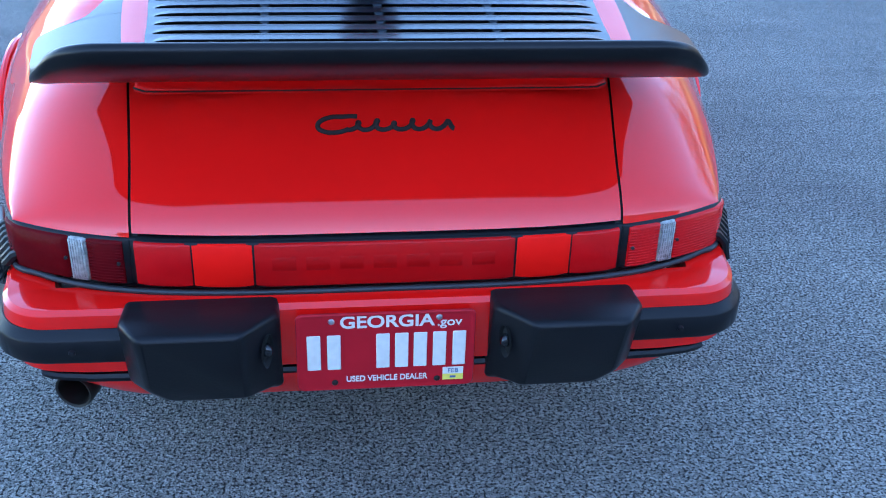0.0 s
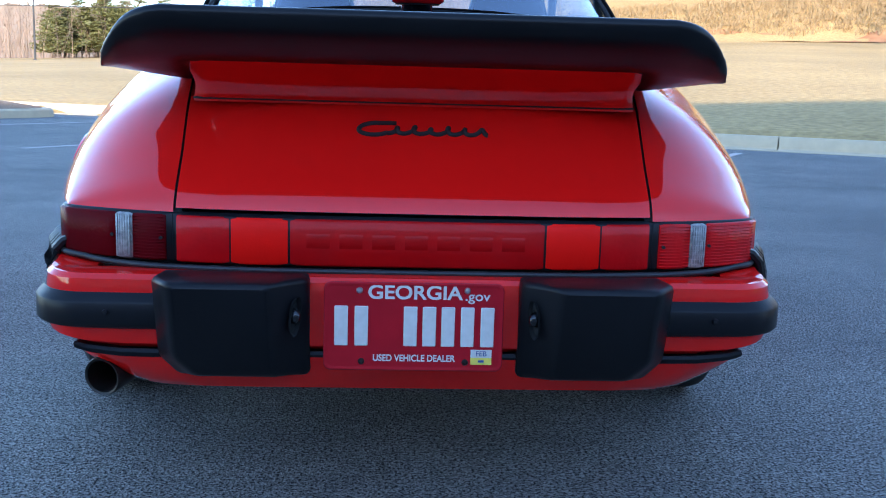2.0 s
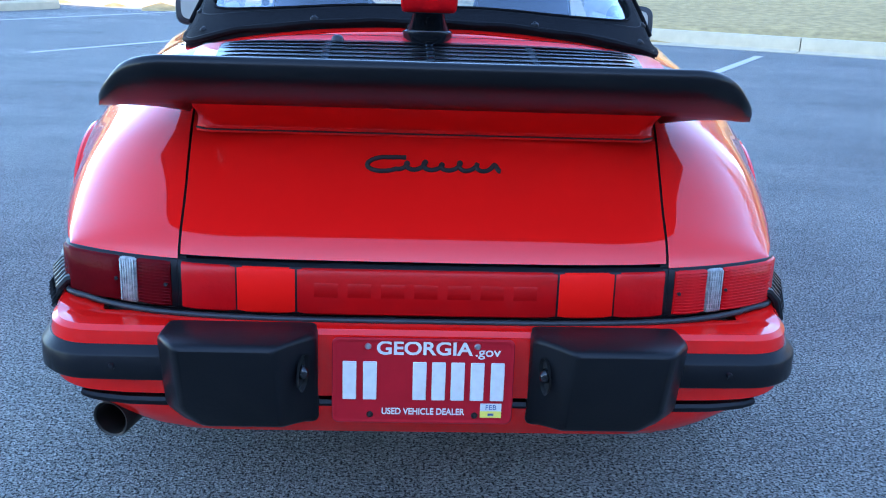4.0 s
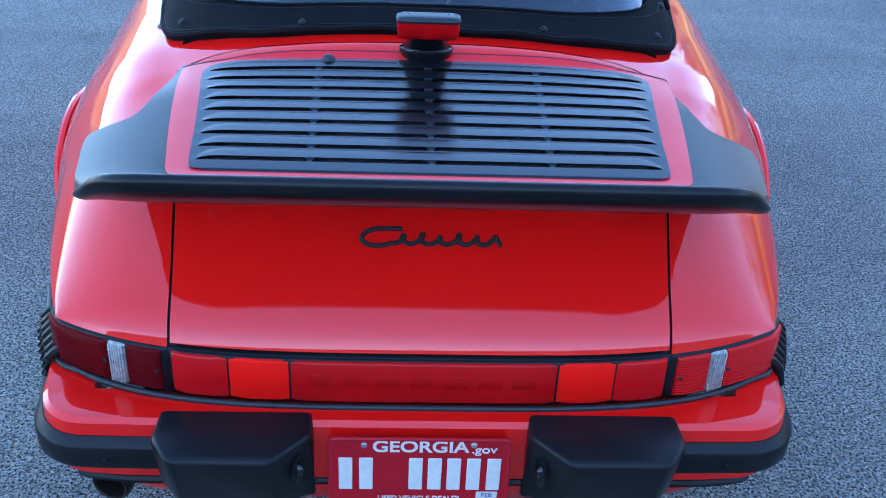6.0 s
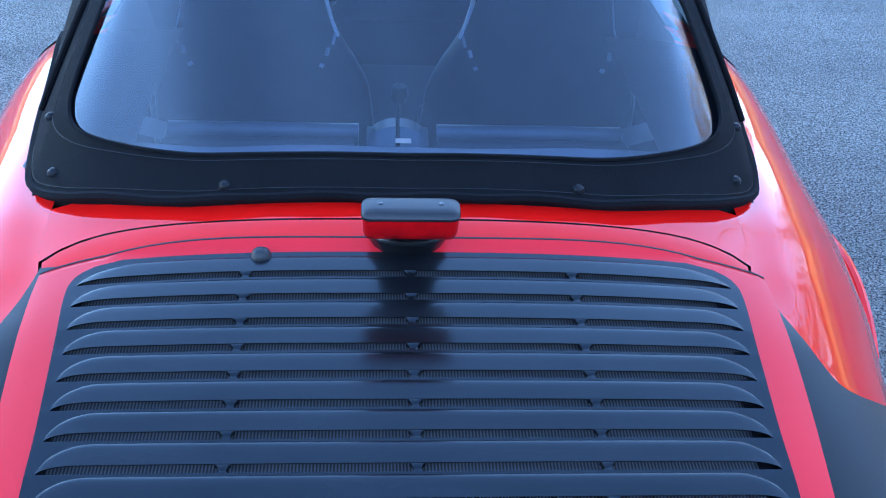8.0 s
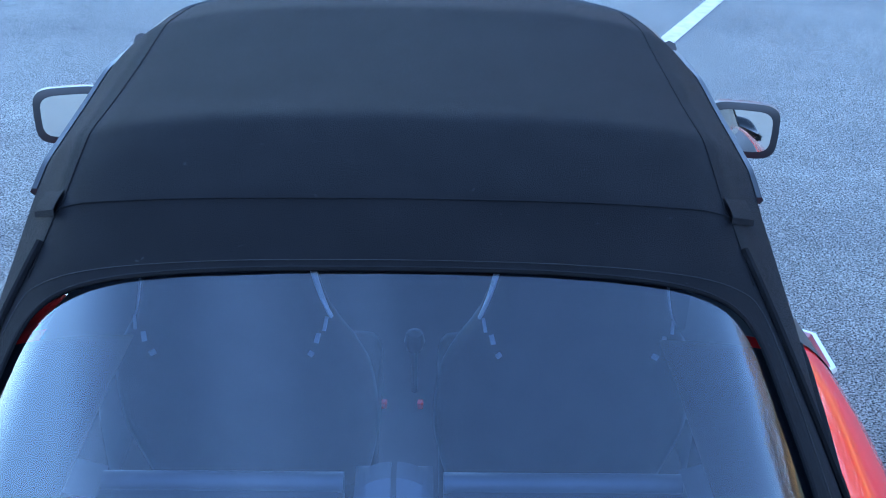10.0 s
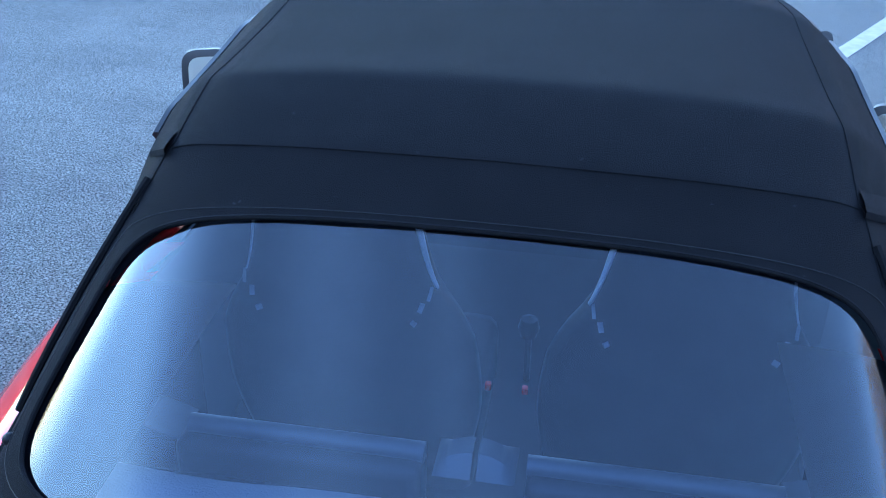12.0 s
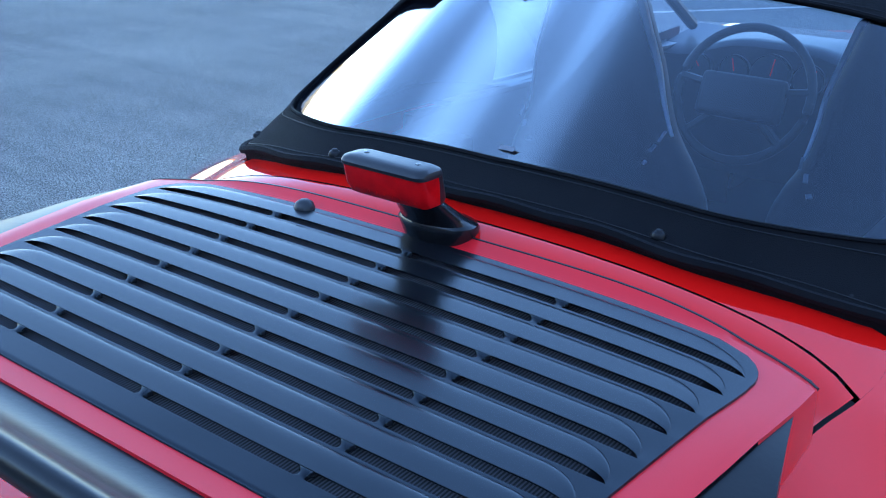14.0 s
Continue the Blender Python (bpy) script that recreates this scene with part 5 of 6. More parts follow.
def louvre_row(u, i):
    """Along one column: (y, lift) of the pressed louvre in front of slot i, whose fin-shaped ends run out to a point."""
    half = grille_half(SLOT_Y[i])
    end = half - 0.0105
    q = min(1.0, max(0.0, (abs(u) * half - (end - 0.052)) / 0.052))
    gap = GAP * max(0.0, 1 - q**2.6) ** 0.55
    long = LOUVRE * max(0.0, 1 - q**2.0) ** 0.62
    high = LOUVRE_UP * max(0.0, 1 - q**3.2) ** 0.7
    y0 = SLOT_Y[i] + gap
    y1 = SLOT_Y[i + 1] if i < len(SLOT_Y) - 1 else 0.602
    out = [(y0 + 0.006, high - 0.0030), (y0 + 0.0012, high - 0.0026), (y0, high)]
    for t in (0.3, 0.6, 0.78, 0.86, 0.91, 0.95, 0.98, 1.0):
        out.append((y0 + long * t, high * (1 - 0.42 * t - 0.58 * t**10)))
    for k in range(1, 6 if i == len(SLOT_Y) - 1 else 3):
        n = 5 if i == len(SLOT_Y) - 1 else 2
        out.append((y0 + long + (y1 - y0 - long) * k / n, 0.0))
    out.append((y1 + 0.0006, -0.0012))
    out.append((y1 + 0.0006, -0.0060))
    return out


def build_grille():
    gr = new("engine_grille")
    gr.parent = car
    tagged(gr, "black louvred engine grille")
    rows = [[grille_point(u, y, -0.0078) for u in np.linspace(-0.985, 0.985, 31)] for y in np.linspace(0.172, 0.592, 20)]
    part("mesh_bed", mesh_of(rows), MESH, gr, "fine dark wire mesh")
    us = np.concatenate([np.linspace(-1, -0.84, 26)[:-1], np.linspace(-0.84, 0.84, 41), np.linspace(0.84, 1, 26)[1:]])
    rows = [[grille_point(u, y, dz) for u in us] for y, dz in ((0.1625, -0.006), (0.163, -0.0012), (0.1645, 0.0), (0.168, 0.0), (0.173, 0.0), (0.182, 0.0), (0.194, 0.0), (0.1946, -0.0012), (0.1946, -0.006))]
    part("grille_border", mesh_of(rows), GRILLE, gr, angle=60)
    for i in range(len(SLOT_Y)):
        cols = [louvre_row(u, i) for u in us]
        rows = [[grille_point(u, c[k][0], c[k][1]) for u, c in zip(us, cols)] for k in range(len(cols[0]))]
        rows = [[(r[0][0] - 0.001, r[0][1], r[0][2] - 0.006)] + r + [(r[-1][0] + 0.001, r[-1][1], r[-1][2] - 0.006)] for r in rows]
        part("slat", mesh_of(rows), GRILLE, gr, angle=24)
        for k in (-1, 0, 1):
            y = SLOT_Y[i]
            xd = k * (0.1965 + 0.03 * (y - 0.2))
            bridge = []
            for t, w in ((-0.25, 0.0095), (0.0, 0.0068), (0.25, 0.0047), (0.6, 0.0042), (0.88, 0.0056), (1.02, 0.0085)):
                yy = grille_y(xd, y + GAP * t)
                z = grille_z(xd, yy) + (LOUVRE_UP - 0.0006) * max(0.0, t) ** 3 - 0.0003
                bridge.append([(GRILLE_X + xd + a, yy, z + b) for a, b in ((-w, -0.005), (-w, -0.0009), (-w + 0.001, 0.0), (w - 0.001, 0.0), (w, -0.0009), (w, -0.005))])
            part("divider", mesh_of(bridge), GRILLE, gr, angle=50)
    p = grille_point(-0.191 / grille_half(0.594), 0.594)
    part("knob", lathe([(0, 0.012), (0.006, 0.0115), (0.011, 0.008), (0.0135, 0.002), (0.0135, -0.006)], p, "z", 18), SATIN, gr, "round black rubber stop")


def build_brake_light():
    br = new("high_brake_light")
    br.parent = car
    tagged(br, "third brake light on a black rubber stalk")
    c = 0.004

    def ring(z, y0, y1, half, r):
        out = []
        for cx, cy, a0 in ((half - r, y1 - r, 0), (-half + r, y1 - r, 90), (-half + r, y0 + r, 180), (half - r, y0 + r, 270)):
            for k in range(5):
                a = math.radians(a0 + 22.5 * k)
                out.append((c + cx + r * math.cos(a), cy + r * math.sin(a), z))
        return out

    part("lens", capped([ring(0.962, 0.534, 0.562, 0.050, 0.006), ring(0.965, 0.529, 0.560, 0.055, 0.008), ring(0.975, 0.5235, 0.556, 0.057, 0.008), ring(0.990, 0.5195, 0.554, 0.0575, 0.008), ring(1.001, 0.517, 0.552, 0.057, 0.008)]), LENS_BRAKE, br, "ribbed red brake light lens")
    for k in range(9):
        x = c - 0.044 + 0.011 * k
        part("lens_rib", tube([(x, 0.5262, 0.970), (x, 0.5195, 0.996)], 0.0012, 5), LENS_BRAKE, br)
    part("housing", capped([ring(0.998, 0.5155, 0.556, 0.0585, 0.010), ring(1.002, 0.514, 0.558, 0.0595, 0.012), ring(1.006, 0.516, 0.557, 0.0585, 0.013), ring(1.0085, 0.521, 0.553, 0.053, 0.012), ring(1.0095, 0.528, 0.548, 0.043, 0.009)]), SATIN, br, "satin black housing")
    part("housing", capped([ring(0.960, 0.545, 0.576, 0.046, 0.008), ring(0.968, 0.545, 0.574, 0.052, 0.010), ring(1.000, 0.540, 0.560, 0.0565, 0.009)]), SATIN, br)
    rows = []
    for z, a, b, y in ((0.970, 0.031, 0.016, 0.562), (0.958, 0.033, 0.019, 0.576), (0.943, 0.037, 0.023, 0.594), (0.930, 0.042, 0.027, 0.609), (0.922, 0.046, 0.031, 0.618), (0.919, 0.052, 0.036, 0.622), (0.915, 0.053, 0.037, 0.624), (0.909, 0.052, 0.036, 0.626), (0.890, 0.046, 0.030, 0.628)):
        rows.append([(c + a * math.cos(q), y + b * math.sin(q), z) for q in np.linspace(0, 2 * math.pi, 24, endpoint=False)])
    part("stalk", capped(rows), STALK, br, "flared black rubber stalk")
    for sx in (-0.036, 0.036):
        part("screw", lathe([(0, 0.0012), (0.003, 0.0008), (0.0035, -0.002)], (c + sx, 0.538, 1.0092), "z", 10), TRIM, br)


def build_exhaust():
    ring = [(0.030, 0.0), (0.034, -0.002), (0.0362, 0.004), (0.035, 0.03), (0.032, 0.10), (0.029, 0.20)]
    bm = lathe(ring, (0, 0, 0), "y", 24)
    lathe([(0.029, 0.0), (0.028, 0.02), (0.027, 0.19), (0.0, 0.19)], (0, 0, 0), "y", 24, bm)
    m = Matrix.Translation((-0.553, 0.098, 0.263)) @ pose(0, 0, 0, 3, 0, -18)
    for v in bm.verts:
        v.co = m @ v.co
    part("exhaust_pipe", bm, PIPE, car, "soot-dark round exhaust tailpipe")
    part("silencer", lathe([(0, -0.3), (0.09, -0.29), (0.10, -0.26), (0.10, 0.26), (0.09, 0.29), (0, 0.3)], (-0.1, 0.34, 0.37), "x", 20), PIPE, car)


build_lid()
build_shell()
build_sides()
build_wheels()
build_tail()
build_bumper()
bumperette(-1)
bumperette(1)
build_plate()
build_script()
build_spoiler()
build_grille()
build_brake_light()
build_exhaust()


# ---- soft top, rear window, glass and cabin ----
def hem(u):
    a, s_ = abs(u), (1 if u >= 0 else -1)
    x = ease(a, ((0, 0), (0.25, 0.217), (0.5, 0.444), (0.56, 0.502), (0.61, 0.538), (0.66, 0.554), (0.8, 0.588), (1, 0.637)))
    y = ease(a, ((0, 0.684), (0.3, 0.692), (0.5, 0.742), (0.56, 0.775), (0.61, 0.812), (0.66, 0.856), (0.8, 1.03), (1, 1.38)))
    z = ease(a, ((0, 0.013), (0.3, 0.014), (0.5, 0.017), (0.6, 0.014), (0.7, 0.011), (0.85, 0.010), (1, 0.012))) + body_top(x, y)
    return Vector((s_ * x, y, z))


def ridge(u):
    a, s_ = abs(u), (1 if u >= 0 else -1)
    x = ease(a, ((0, 0), (0.29, 0.224), (0.58, 0.446), (0.75, 0.49), (1, 0.548)))
    y = ease(a, ((0, 1.228), (0.3, 1.236), (0.58, 1.268), (0.75, 1.32), (1, 1.40)))
    z = ease(a, ((0, 1.200), (0.3, 1.193), (0.5, 1.175), (0.58, 1.160), (0.75, 1.13), (1, 1.085)))
    return Vector((s_ * x, y, z))


def header(u):
    a, s_ = abs(u), (1 if u >= 0 else -1)
    x = ease(a, ((0, 0), (0.58, 0.425), (0.8, 0.475), (1, 0.515)))
    y = ease(a, ((0, 2.13), (0.3, 2.12), (0.58, 2.065), (0.8, 2.02), (1, 1.96)))
    z = ease(a, ((0, 1.233), (0.3, 1.228), (0.58, 1.212), (0.8, 1.194), (1, 1.165)))
    return Vector((s_ * x, y, z))


def canvas(u, v):
    """The soft top's rear slope."""
    p = hem(u).lerp(ridge(u), v)
    p.z += 0.012 * math.sin(math.pi * v) * (1 - min(1, abs(u)) ** 2)
    if abs(u) > 0.58:
        k = min(1.0, (abs(u) - 0.58) / 0.2)
        p.x += (1 if u > 0 else -1) * 0.002 * k * math.sin(math.pi * v)
    return p


WIN_U, WIN_LO, WIN_HI = 0.555, 0.107, 0.808


def window_edge(fu, fv):
    """Where a ray from the window's middle leaves the window; fu, fv its direction in halves."""
    n = 5.5
    k = (abs(fu) ** n + abs(fv) ** n) ** (-1 / n)
    return fu * k, fv * k


def uv_of(a, b):
    u = a * (WIN_U + 0.035 * (1 - b) / 2)
    lo = WIN_LO + 0.03 * abs(a) ** 3
    hi = WIN_HI - 0.012 * abs(a) ** 3
    return u, (lo + hi) / 2 + b * (hi - lo) / 2


def build_top():
    top = new("soft_top")
    top.parent = car
    tagged(top, "black canvas soft top, closed")
    mid_v = (WIN_LO + WIN_HI) / 2
    dirs = []
    for k in range(240):
        a = 2 * math.pi * (k + 0.5) / 240
        dirs.append((math.cos(a), math.sin(a)))
    inner, outer = [], []
    for a, b in dirs:
        wa, wb = window_edge(a, b)
        inner.append(uv_of(wa, wb))
        ku = 1 / WIN_U
        ra = min(ku / max(abs(a), 1e-6), (1 - mid_v if b > 0 else mid_v) / ((WIN_HI - WIN_LO) / 2) / max(abs(b), 1e-6))
        outer.append((max(-1, min(1, a * ra * WIN_U)), max(0, min(1, mid_v + b * ra * (WIN_HI - WIN_LO) / 2))))
    rows = []
    for t in np.linspace(0, 1, 14):
        rows.append([tuple(canvas(i[0] + (o[0] - i[0]) * t, i[1] + (o[1] - i[1]) * t)) for i, o in zip(inner, outer)])
    lip = [tuple(Vector(p) + Vector((0, 0.002, -0.005))) for p in rows[0]]
    part("rear_canvas", grid(bmesh.new(), [lip] + rows, closed=True), CLOTH, top, "black canvas surround of the rear window", angle=60)
    # vinyl window
    rows = []
    for t in np.linspace(0.0005, 1, 56):
        row = []
        for a, b in dirs:
            wa, wb = window_edge(a, b)
            u, v = uv_of(wa * t, wb * t)
            p = canvas(u, v)
            # the sheet sags a little between its edges
            p.z -= 0.003 + 0.007 * (1 - (wa * t) ** 2) * (1 - (wb * t) ** 2)
            row.append(tuple(p))
        rows.append(row)
    win = part("rear_window", grid(bmesh.new(), rows, closed=True), VINYL, top, "clear flexible vinyl rear window", angle=180)
    win.visible_shadow = False
    edge = [canvas(*uv) + Vector((0, 0, 0.001)) for uv in inner]
    part("window_binding", tube(edge + edge[:2], 0.0032, 6), CLOTH, top)
    # pale stitching round the window and along the hem
    ring = [canvas(i[0] + (o[0] - i[0]) * 0.12, i[1] + (o[1] - i[1]) * 0.12) + Vector((0, 0, 0.0006)) for i, o in zip(inner, outer)]
    part("stitching", tube(ring + ring[:2], 0.0005, 4), LEATHER, top)
    part("stitching", tube([canvas(u, 0.022) + Vector((0, 0, 0.0006)) for u in np.linspace(-0.72, 0.72, 70)], 0.0005, 4), LEATHER, top)
    lab = [[tuple(canvas(u, v) + Vector((0, 0, -0.0032))) for u in (-0.013, 0.013)] for v in (0.145, 0.158)]
    part("window_label", mesh_of(lab), SHELF, top)
    # roof
    rows = []
    stations = [0, 0.01, 0.025, 0.05, 0.08, 0.11, 0.14, 0.155, 0.165, 0.175, 0.185, 0.195, 0.21, 0.24, 0.28, 0.33, 0.39, 0.45, 0.51, 0.57, 0.63, 0.68, 0.71, 0.725, 0.737, 0.75, 0.765, 0.785, 0.82, 0.87, 0.92, 0.96, 1.0]
    for t in stations:
        row = []
        for u in np.linspace(-1, 1, 49):
            p = ridge(u).lerp(header(u), t)
            p.z += ease(t, ((0, 0), (0.02, 0.006), (0.155, 0.039), (0.18, 0.0435), (0.205, 0.045), (0.44, 0.0455), (0.72, 0.0435), (0.745, 0.042), (0.775, 0.0385), (0.95, 0.010), (1, 0.0))) * (1 - 0.55 * min(1, abs(u)) ** 3)
            p.z -= 0.006 * math.sin(math.pi * min(1, max(0, (t - 0.19) / 0.54)))
            p.z += 0.0016 * noise.noise((p.x * 7, p.y * 7, 0)) + 0.0012 * noise.noise((p.x * 22, p.y * 9, 4)) * min(1.0, abs(u) * 1.3)
            if abs(u) > 0.6:
                p.x *= 1 + 0.02 * math.sin(math.pi * t)
            row.append(tuple(p))
        rows.append(row)
    rows.append([(p[0], p[1] + 0.006, p[2] - 0.03) for p in rows[-1]])
    part("roof_canvas", mesh_of(rows), CLOTH, top, "black canvas roof", angle=60)
    part("seam", tube([ridge(u) + Vector((0, 0, 0.0005)) for u in np.linspace(-0.58, 0.58, 40)], 0.0012, 5), CLOTH, top)
    for sgn in (-1, 1):
        line = [canvas(sgn * 0.60, v) + Vector((0, 0, 0.0008)) for v in np.linspace(0.80, 1, 12)]
        line += [Vector(rows[i][24 + sgn * 14]) + Vector((0, 0, 0.0008)) for i in range(1, len(stations))]
        part("seam", tube(line, 0.0009, 5), CLOTH, top)
        # strap flap at the corner
        a, b = ridge(sgn * 0.585), ridge(sgn * 0.80)
        fl = []
        for t in np.linspace(0, 1, 6):
            p = a.lerp(b, t)
            p.z = ridge(sgn * (0.585 + 0.215 * t)).z
            fl.append([tuple(p + Vector((sgn * 0.004, dy, dz))) for dy, dz in ((-0.016, -0.003), (-0.015, 0.006), (0.0, 0.010), (0.035, 0.012))])
        part("strap_flap", mesh_of(fl), CLOTH, top)
        # loose outer seam of the quarter
        part("side_binding", tube([canvas(sgn * (0.60 + 0.16 * (1 - t) ** 1.0), 0.10 + 0.80 * t) + Vector((sgn * 0.004, 0, 0.003)) for t in np.linspace(0, 1, 20)], 0.005, 6), CLOTH, top)
        part("window_rail", tube([Vector(rows[i][24 + sgn * 24]) + Vector((sgn * 0.004, 0, -0.004)) for i in range(4, len(stations))], 0.008, 6), SATIN, top)
        for u, v in ((0.28, 0.034), (0.565, 0.06), (0.635, 0.20)):
            p = canvas(sgn * u, v)
            part("snap", lathe([(0, 0.007), (0.0035, 0.0065), (0.005, 0.004), (0.0075, 0.003), (0.009, 0.0), (0.009, -0.003)], p, "z", 14), RUBBER, top, "black turn fastener")
    rows = [[tuple(hem(u) + Vector((0, 0.003 * k, -0.008 * k))) for u in np.linspace(-1, 1, 90)] for k in range(4)]
    part("hem_skirt", mesh_of(rows), CLOTH, top)
    for sgn in (-1, 1):
        rows = []
        for t in np.linspace(0, 1, 10):
            a = Vector((0.631, 1.34, 0.84)).lerp(Vector((0.540, 1.375, 1.082)), t)
            b = Vector((0.660, 1.69 - 0.02 * t, 0.826)).lerp(Vector((0.552, 1.46, 1.100)), t) + Vector((0, 0.05 * math.sin(math.pi * t), 0))
            rows.append([(sgn * p.x, p.y, p.z) for p in (a.lerp(b, q) for q in np.linspace(0, 1, 6))])
        part("quarter_canvas", mesh_of(rows), CLOTH, top, "black canvas quarter beside the door window", angle=60)
    part("hem_binding", tube([hem(u) + Vector((0, -0.001, 0.001 + 0.0015 * math.sin(u * 37))) for u in np.linspace(-1, 1, 90)], 0.0065, 6), CLOTH, top)


def build_glass():
    for sgn in (-1, 1):
        rows = []
        for t in np.linspace(0, 1, 10):
            y0 = 1.42 + t * 0.95
            low = Vector((sgn * 0.668, y0, 0.828))
            tt = min(1, max(0.0, (y0 - 1.42) / 0.95))
            up = ridge(sgn * 1.0).lerp(header(sgn * 1.0), min(1, tt * 1.15))
            if tt > 0.87:
                up = up.lerp(Vector((sgn * 0.60, 2.36, 0.98)), (tt - 0.87) / 0.13)
            rows.append([tuple(low.lerp(up, q)) for q in np.linspace(0, 1, 6)])
        pane = part("door_window", mesh_of(rows), PANE, car, "clear door window glass")
        pane.visible_shadow = False
        part("window_ledge", tube([(sgn * 0.660, 1.46 + 0.10 * k, 0.829) for k in range(12)], 0.008, 6), SATIN, car)
        part("door_cap", box(min(sgn * 0.60, sgn * 0.672), max(sgn * 0.60, sgn * 0.672), 1.45, 2.60, 0.816, 0.830, 0.004), SATIN, car)
        part("windscreen_post", tube([(sgn * 0.515, 1.98, 1.165), (sgn * 0.56, 2.3, 1.03), (sgn * 0.61, 2.68, 0.87)], 0.016, 8), SATIN, car)
    rows = []
    for t in np.linspace(0, 1, 10):
        row = []
        for u in np.linspace(-1, 1, 21):
            p = header(u) + Vector((0, 0.02, -0.02))
            q = Vector((u * 0.62, 2.80 - 0.14 * u * u, 0.885))
            row.append(tuple(p.lerp(q, t)))
        rows.append(row)
    pane = part("windscreen", mesh_of(rows), PANE, car, "clear windscreen glass")
    pane.visible_shadow = False
    part("windscreen_header", tube([header(u) + Vector((0, 0.012, -0.012)) for u in np.linspace(-1, 1, 30)], 0.014, 8), SATIN, car)


def build_mirrors():
    for sgn in (-1, 1):
        mi = new("door_mirror")
        mi.parent = car
        tagged(mi, "red door mirror with a black rim")
        c = Vector((sgn * 0.812, 2.36, 0.862 if sgn < 0 else 0.846))
        turn = pose(0, 0, 0, -10.5, 0, -sgn * 13.5)

        def ring(y, a, b):
            out = []
            for k in range(28):
                q = 2 * math.pi * k / 28
                x = math.copysign(abs(math.cos(q)) ** 0.45, math.cos(q)) * a
                z = math.copysign(abs(math.sin(q)) ** 0.5, math.sin(q)) * b
                out.append(tuple(c + turn @ Vector((x, y, z))))
            return out

        part("housing", capped([ring(-0.012, 0.085, 0.064), ring(0.02, 0.085, 0.066), ring(0.05, 0.075, 0.056), ring(0.08, 0.055, 0.034), ring(0.095, 0.03, 0.018)]), RED, mi, "glossy red housing")
        part("rim", capped([ring(-0.026, 0.076, 0.055), ring(-0.022, 0.088, 0.067), ring(-0.004, 0.090, 0.069)]), SATIN, mi, "black rim")
        part("mirror_glass", capped([ring(-0.0275, 0.071, 0.050), ring(-0.025, 0.071, 0.050)]), MIRROR, mi, "mirror glass")
        part("foot", tube([c + Vector((-sgn * 0.03, 0.03, -0.04)), c + Vector((-sgn * 0.07, 0.04, -0.075)), c + Vector((-sgn * 0.12, 0.05, -0.10))], 0.022, 8), RED, mi)
        hd = new("door_handle")
        hd.parent = car
        part("grip", tube([(sgn * 0.765, 1.55, 0.69), (sgn * 0.795, 1.57, 0.69), (sgn * 0.795, 1.68, 0.69), (sgn * 0.765, 1.70, 0.69)], 0.009, 6), ALLOY, hd)


def build_seat(sx):
    seat = new("front_seat")
    seat.parent = car
    tagged(seat, "dark leather high-backed front seat")
    c = sx

    def outline(t):
        return ease(t, ((0, 0.22), (0.25, 0.245), (0.42, 0.235), (0.52, 0.205), (0.60, 0.170), (0.68, 0.152), (0.77, 0.138), (0.86, 0.114), (0.93, 0.095), (0.975, 0.076), (1, 0.045)))

    rows = []
    for t in np.linspace(0, 1, 24):
        z = 0.36 + 0.775 * t
        y = 1.66 - 0.16 * t - 0.02 * math.sin(t * 3)
        w = outline(t)
        ring = []
        for k in range(24):
            q = 2 * math.pi * k / 24
            ring.append((c + math.copysign(abs(math.cos(q)) ** 0.6, math.cos(q)) * w, y + math.copysign(abs(math.sin(q)) ** 0.8, math.sin(q)) * (0.055 if t < 0.95 else 0.035), z))
        rows.append(ring)
    part("backrest", capped(rows), LEATHER, seat, "high leather backrest")
    part("seat_cushion", box(c - 0.23, c + 0.23, 1.62, 2.12, 0.24, 0.42, 0.05, 3), LEATHER, seat)
    for sgn in (-1, 1):
        # highlight on the bolster's edge, built as a pale tube that widens upwards
        pts = [(c + sgn * (outline(t) - 0.002), 1.66 - 0.16 * t - 0.02 * math.sin(t * 3) - 0.018, 0.36 + 0.775 * t) for t in np.linspace(0.60, 0.97, 20)]
        part("bolster_highlight", tube(pts, 0.011 if sgn * sx < 0 else 0.006, 6, None, lambda t: 0.35 + 0.65 * t), EDGE_GLINT, seat, "pale highlight along the bolster edge")
        # the chromed release latch at the bolster: bracket, lever and a pale cover below
        e = c + sgn * 0.157
        for dx, y, z, wide, long, lean in ((0.004, 1.496, 0.830, 0.0032, 0.013, 0.35), (-0.010, 1.488, 0.806, 0.0045, 0.009, 0.55), (-0.022, 1.484, 0.776, 0.006, 0.005, 1.3)):
            bm = box(-wide, wide, -long, long, -0.0016, 0.0016, 0.0012)
            m = Matrix.Translation((e + sgn * dx, y, z)) @ pose(0, 0, 0, 42, 0, -sgn * math.degrees(lean) * 0.6)
            for v in bm.verts:
                v.co = m @ v.co
            part("latch_plate", bm, LATCH, seat, "chromed seat latch")
    return seat


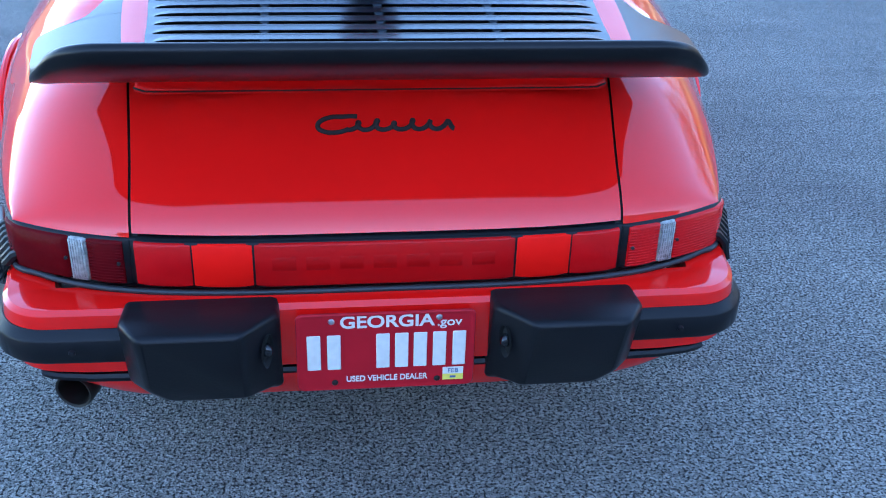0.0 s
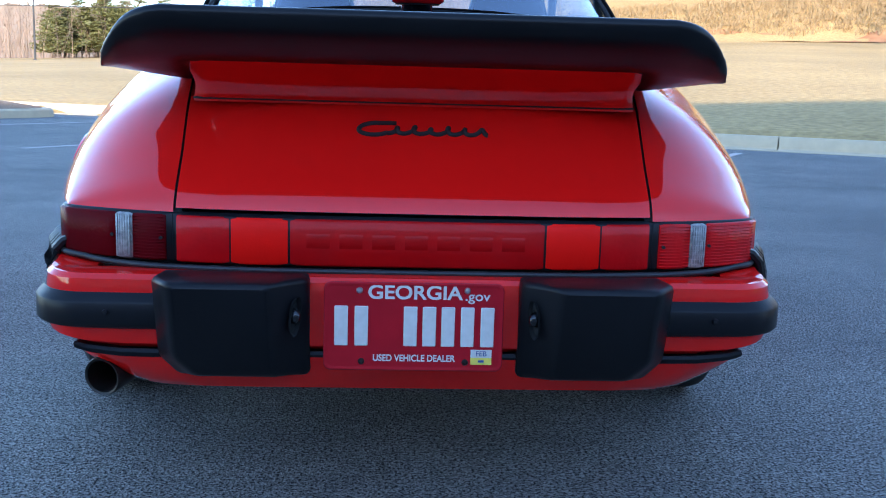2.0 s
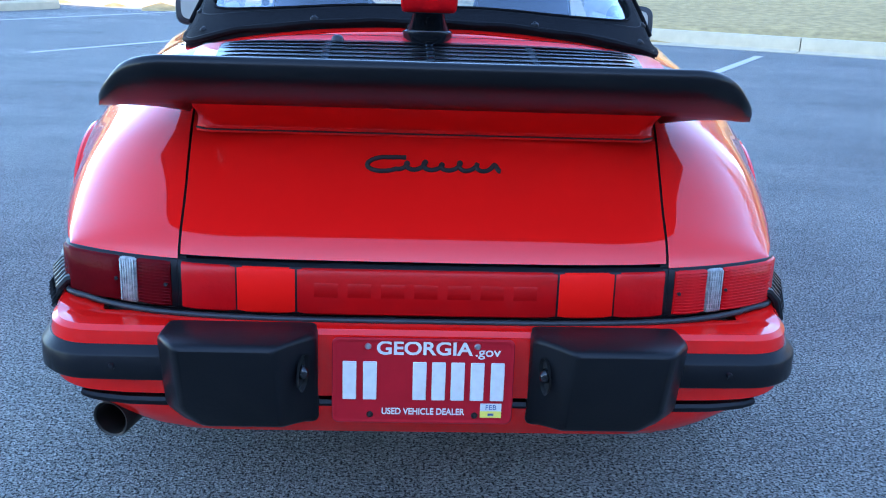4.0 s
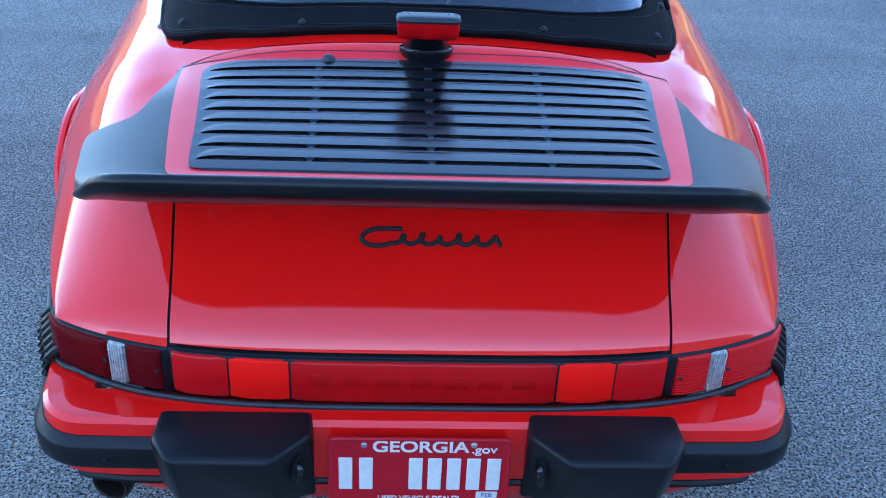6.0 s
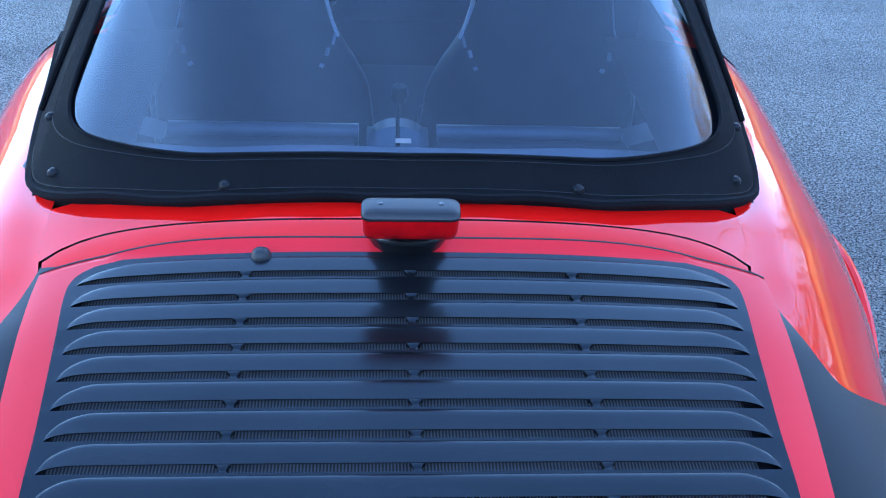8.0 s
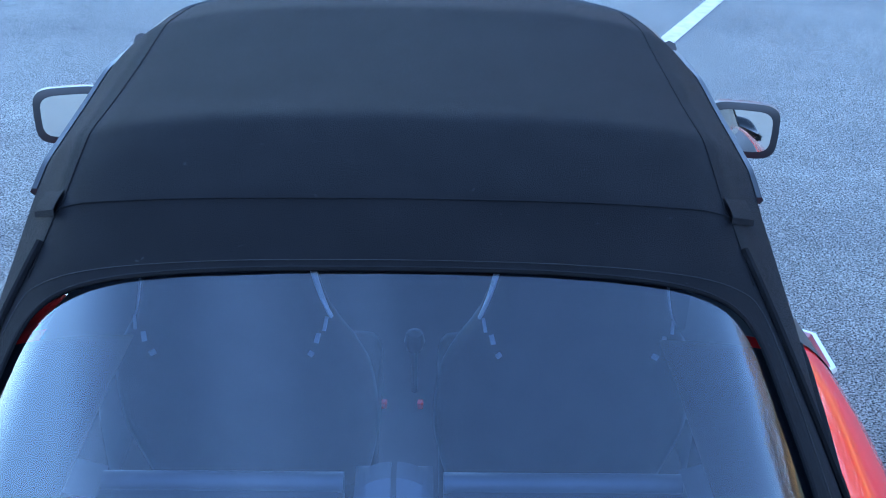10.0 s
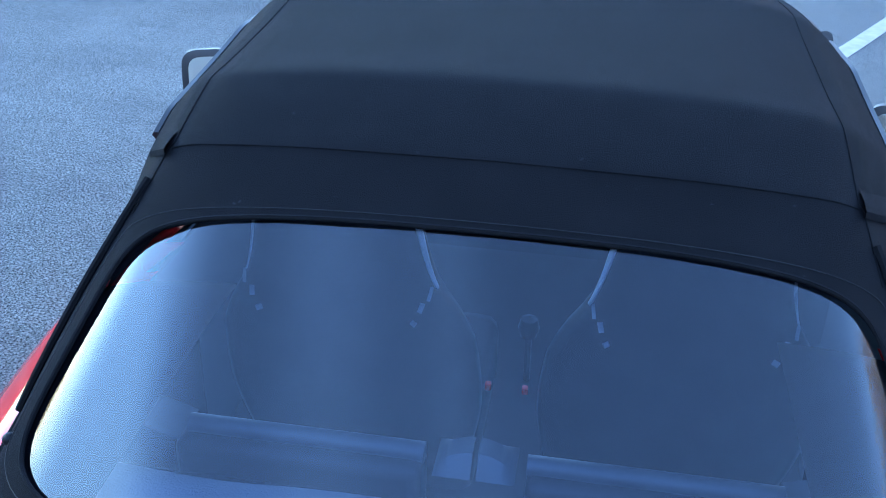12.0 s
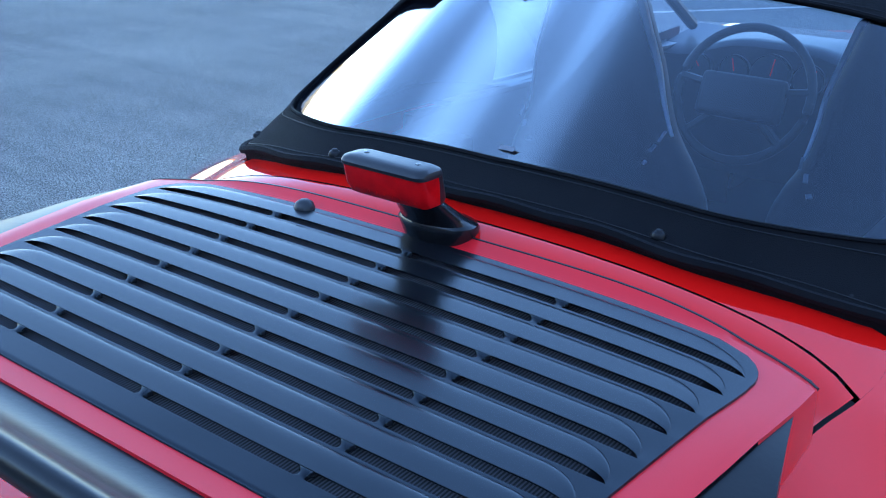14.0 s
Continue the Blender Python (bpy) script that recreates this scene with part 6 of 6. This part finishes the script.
def build_cabin():
    part("tub", mesh_of([[(-0.52, 0.97, 0.80), (-0.52, 1.0, 0.3), (0.52, 1.0, 0.3), (0.52, 0.97, 0.80)], [(-0.60, 1.4, 0.82), (-0.60, 1.4, 0.3), (0.60, 1.4, 0.3), (0.60, 1.4, 0.82)], [(-0.66, 2.7, 0.86), (-0.64, 2.7, 0.26), (0.64, 2.7, 0.26), (0.66, 2.7, 0.86)]]), LEATHER, car)
    # rear parcel shelf under the window
    rows = [[(x, y, z + 0.01 * noise.noise((x * 5, y * 5, 2))) for x in np.linspace(-0.43 - 0.15 * (y > 0.8), 0.43 + 0.15 * (y > 0.8), 30)] for y, z in ((0.735, 0.868), (0.78, 0.866), (0.90, 0.855), (0.985, 0.85), (0.99, 0.78))]
    part("parcel_shelf", mesh_of(rows), SHELF, car, "pale grey carpeted parcel shelf", angle=180)
    part("rear_bulkhead", box(-0.60, 0.60, 0.985, 1.06, 0.30, 0.79, 0.02), CLOTH, car)
    for sgn in (-1, 1):
        bk = new("rear_seatback")
        bk.parent = car
        tagged(bk, "folding rear seat back with a rolled top edge")
        part("backrest", box(min(sgn * 0.07, sgn * 0.42), max(sgn * 0.07, sgn * 0.42), 1.10, 1.17, 0.42, 0.795, 0.02, 3), LEATHER, bk)
        part("roll", tube([(sgn * 0.07 + sgn * 0.335 * k / 8, 1.138, 0.800) for k in range(9)], 0.015, 10), SEAT_TRIM, bk)
        hp = []
        for t in np.linspace(0, 1, 12):
            hp.append([(sgn * (0.004 + 0.052 * t), 1.13 + dy, 0.785 + (0.030 * math.cos(t * math.pi / 2) ** 0.7 if 0 <= dy < 0.04 else 0.0)) for dy in (-0.02, 0.0, 0.035, 0.06)])
        part("hump", mesh_of(hp), SEAT_TRIM, bk)
        hp = [[(sgn * (0.41 + 0.11 * t), 1.13 + dy, 0.79 + 0.035 * t) for dy in (-0.02, 0.02, 0.05)] for t in np.linspace(0, 1, 6)]
        part("hump", mesh_of(hp), SEAT_TRIM, bk)
        part("buckle", box(sgn * 0.035 - 0.006, sgn * 0.035 + 0.006, 1.62, 1.635, 0.552, 0.566, 0.003), LENS_RED, bk, "red seat belt buckle")
        part("door_card", box(sgn * 0.64 - 0.015, sgn * 0.64 + 0.015, 1.35, 2.65, 0.30, 0.816, 0.01), LEATHER, car)
        cap = [[(sgn * x, y, shell(x, y - 0.088)[2] + 0.004) for x in (0.645, 0.67, 0.695, 0.715, 0.73)] for y in np.linspace(1.42, 2.6, 20)]
        part("door_cap", mesh_of(cap), LEATHER, car, "black padded door top")
        part("quarter_trim", box(sgn * 0.53 - 0.04, sgn * 0.53 + 0.04, 1.0, 1.4, 0.35, 0.79, 0.03), CLOTH, car)
        rows = [[(sgn * x, y, max(body_top(x, y) + 0.006, 0.852)) for x in np.linspace(0.40, hem_x - 0.012, 8)] for y, hem_x in ((0.80, 0.548), (0.85, 0.562), (0.90, 0.574), (0.97, 0.586), (1.03, 0.594), (1.12, 0.606), (1.22, 0.619), (1.34, 0.634))]
        part("shelf_wing", mesh_of(rows), CLOTH, car, "black lining beside the rear window")
    build_seat(-0.288)
    build_seat(0.304)
    # dash and steering wheel
    rows = []
    for x in np.linspace(-0.64, 0.64, 33):
        b = 0.05 * math.exp(-(((x + 0.29) / 0.2) ** 4))
        rows.append([(x, y, z) for y, z in ((2.53, 0.48), (2.49, 0.64), (2.51, 0.77 + b * 0.6), (2.50, 0.808 + b), (2.52, 0.822 + b), (2.58, 0.832 + b * 0.8), (2.80, 0.862))])
    part("dashboard", mesh_of(rows), LEATHER, car, "black dashboard", angle=60)
    for k, r in enumerate((0.036, 0.045, 0.060, 0.045, 0.036)):
        x = -0.284 + (k - 2) * 0.105
        part("gauge", lathe([(0, -0.012), (r - 0.004, -0.012), (r, -0.016), (r, 0.01)], (x, 2.505, 0.785), "y", 24), SATIN, car)
        part("gauge_ring", lathe([(r - 0.004, -0.0165), (r, -0.0175), (r + 0.001, -0.012)], (x, 2.505, 0.785), "y", 24), CHROME, car)
        g = 2.2 - 0.4 * k
        part("needle", tube([(x, 2.4915, 0.785), (x + r * 0.8 * math.cos(g), 2.4915, 0.785 + r * 0.8 * math.sin(g))], 0.0016, 4), LENS_BRIGHT, car)
    sw = new("steering_wheel")
    sw.parent = car
    tagged(sw, "black leather steering wheel")
    m = Matrix.Translation((-0.283, 2.30, 0.766)) @ pose(0, 0, 0, -22, 0, 0)
    rimpts = [m @ Vector((0.178 * math.cos(a), 0, 0.178 * math.sin(a))) for a in np.linspace(0, 2 * math.pi, 49)]
    part("rim", tube(rimpts, 0.0125, 10), LEATHER, sw)
    bm = box(-0.115, 0.115, -0.022, 0.02, -0.070, 0.048, 0.018, 3)
    for v in bm.verts:
        v.co = m @ v.co
    part("hub", bm, LEATHER, sw)
    for a in (0.15, math.pi - 0.15, -0.75, math.pi + 0.75):
        part("spoke", tube([m @ Vector((q * math.cos(a), 0.0, q * math.sin(a))) for q in (0.08, 0.13, 0.175)], 0.012, 6), LEATHER, sw)
    part("column", tube([m @ Vector((0, 0.02, 0)), m @ Vector((0, 0.22, 0))], 0.04, 10), LEATHER, sw)
    part("gear_lever", tube([(0.02, 1.95, 0.35), (0.02, 1.9, 0.5)], 0.008, 6), SATIN, car)
    part("gear_knob", lathe([(0, 0.03), (0.018, 0.022), (0.024, 0.0), (0.018, -0.02), (0, -0.026)], (0.02, 1.895, 0.525), "z", 14), LEATHER, car)


build_top()
build_glass()
build_mirrors()
build_cabin()
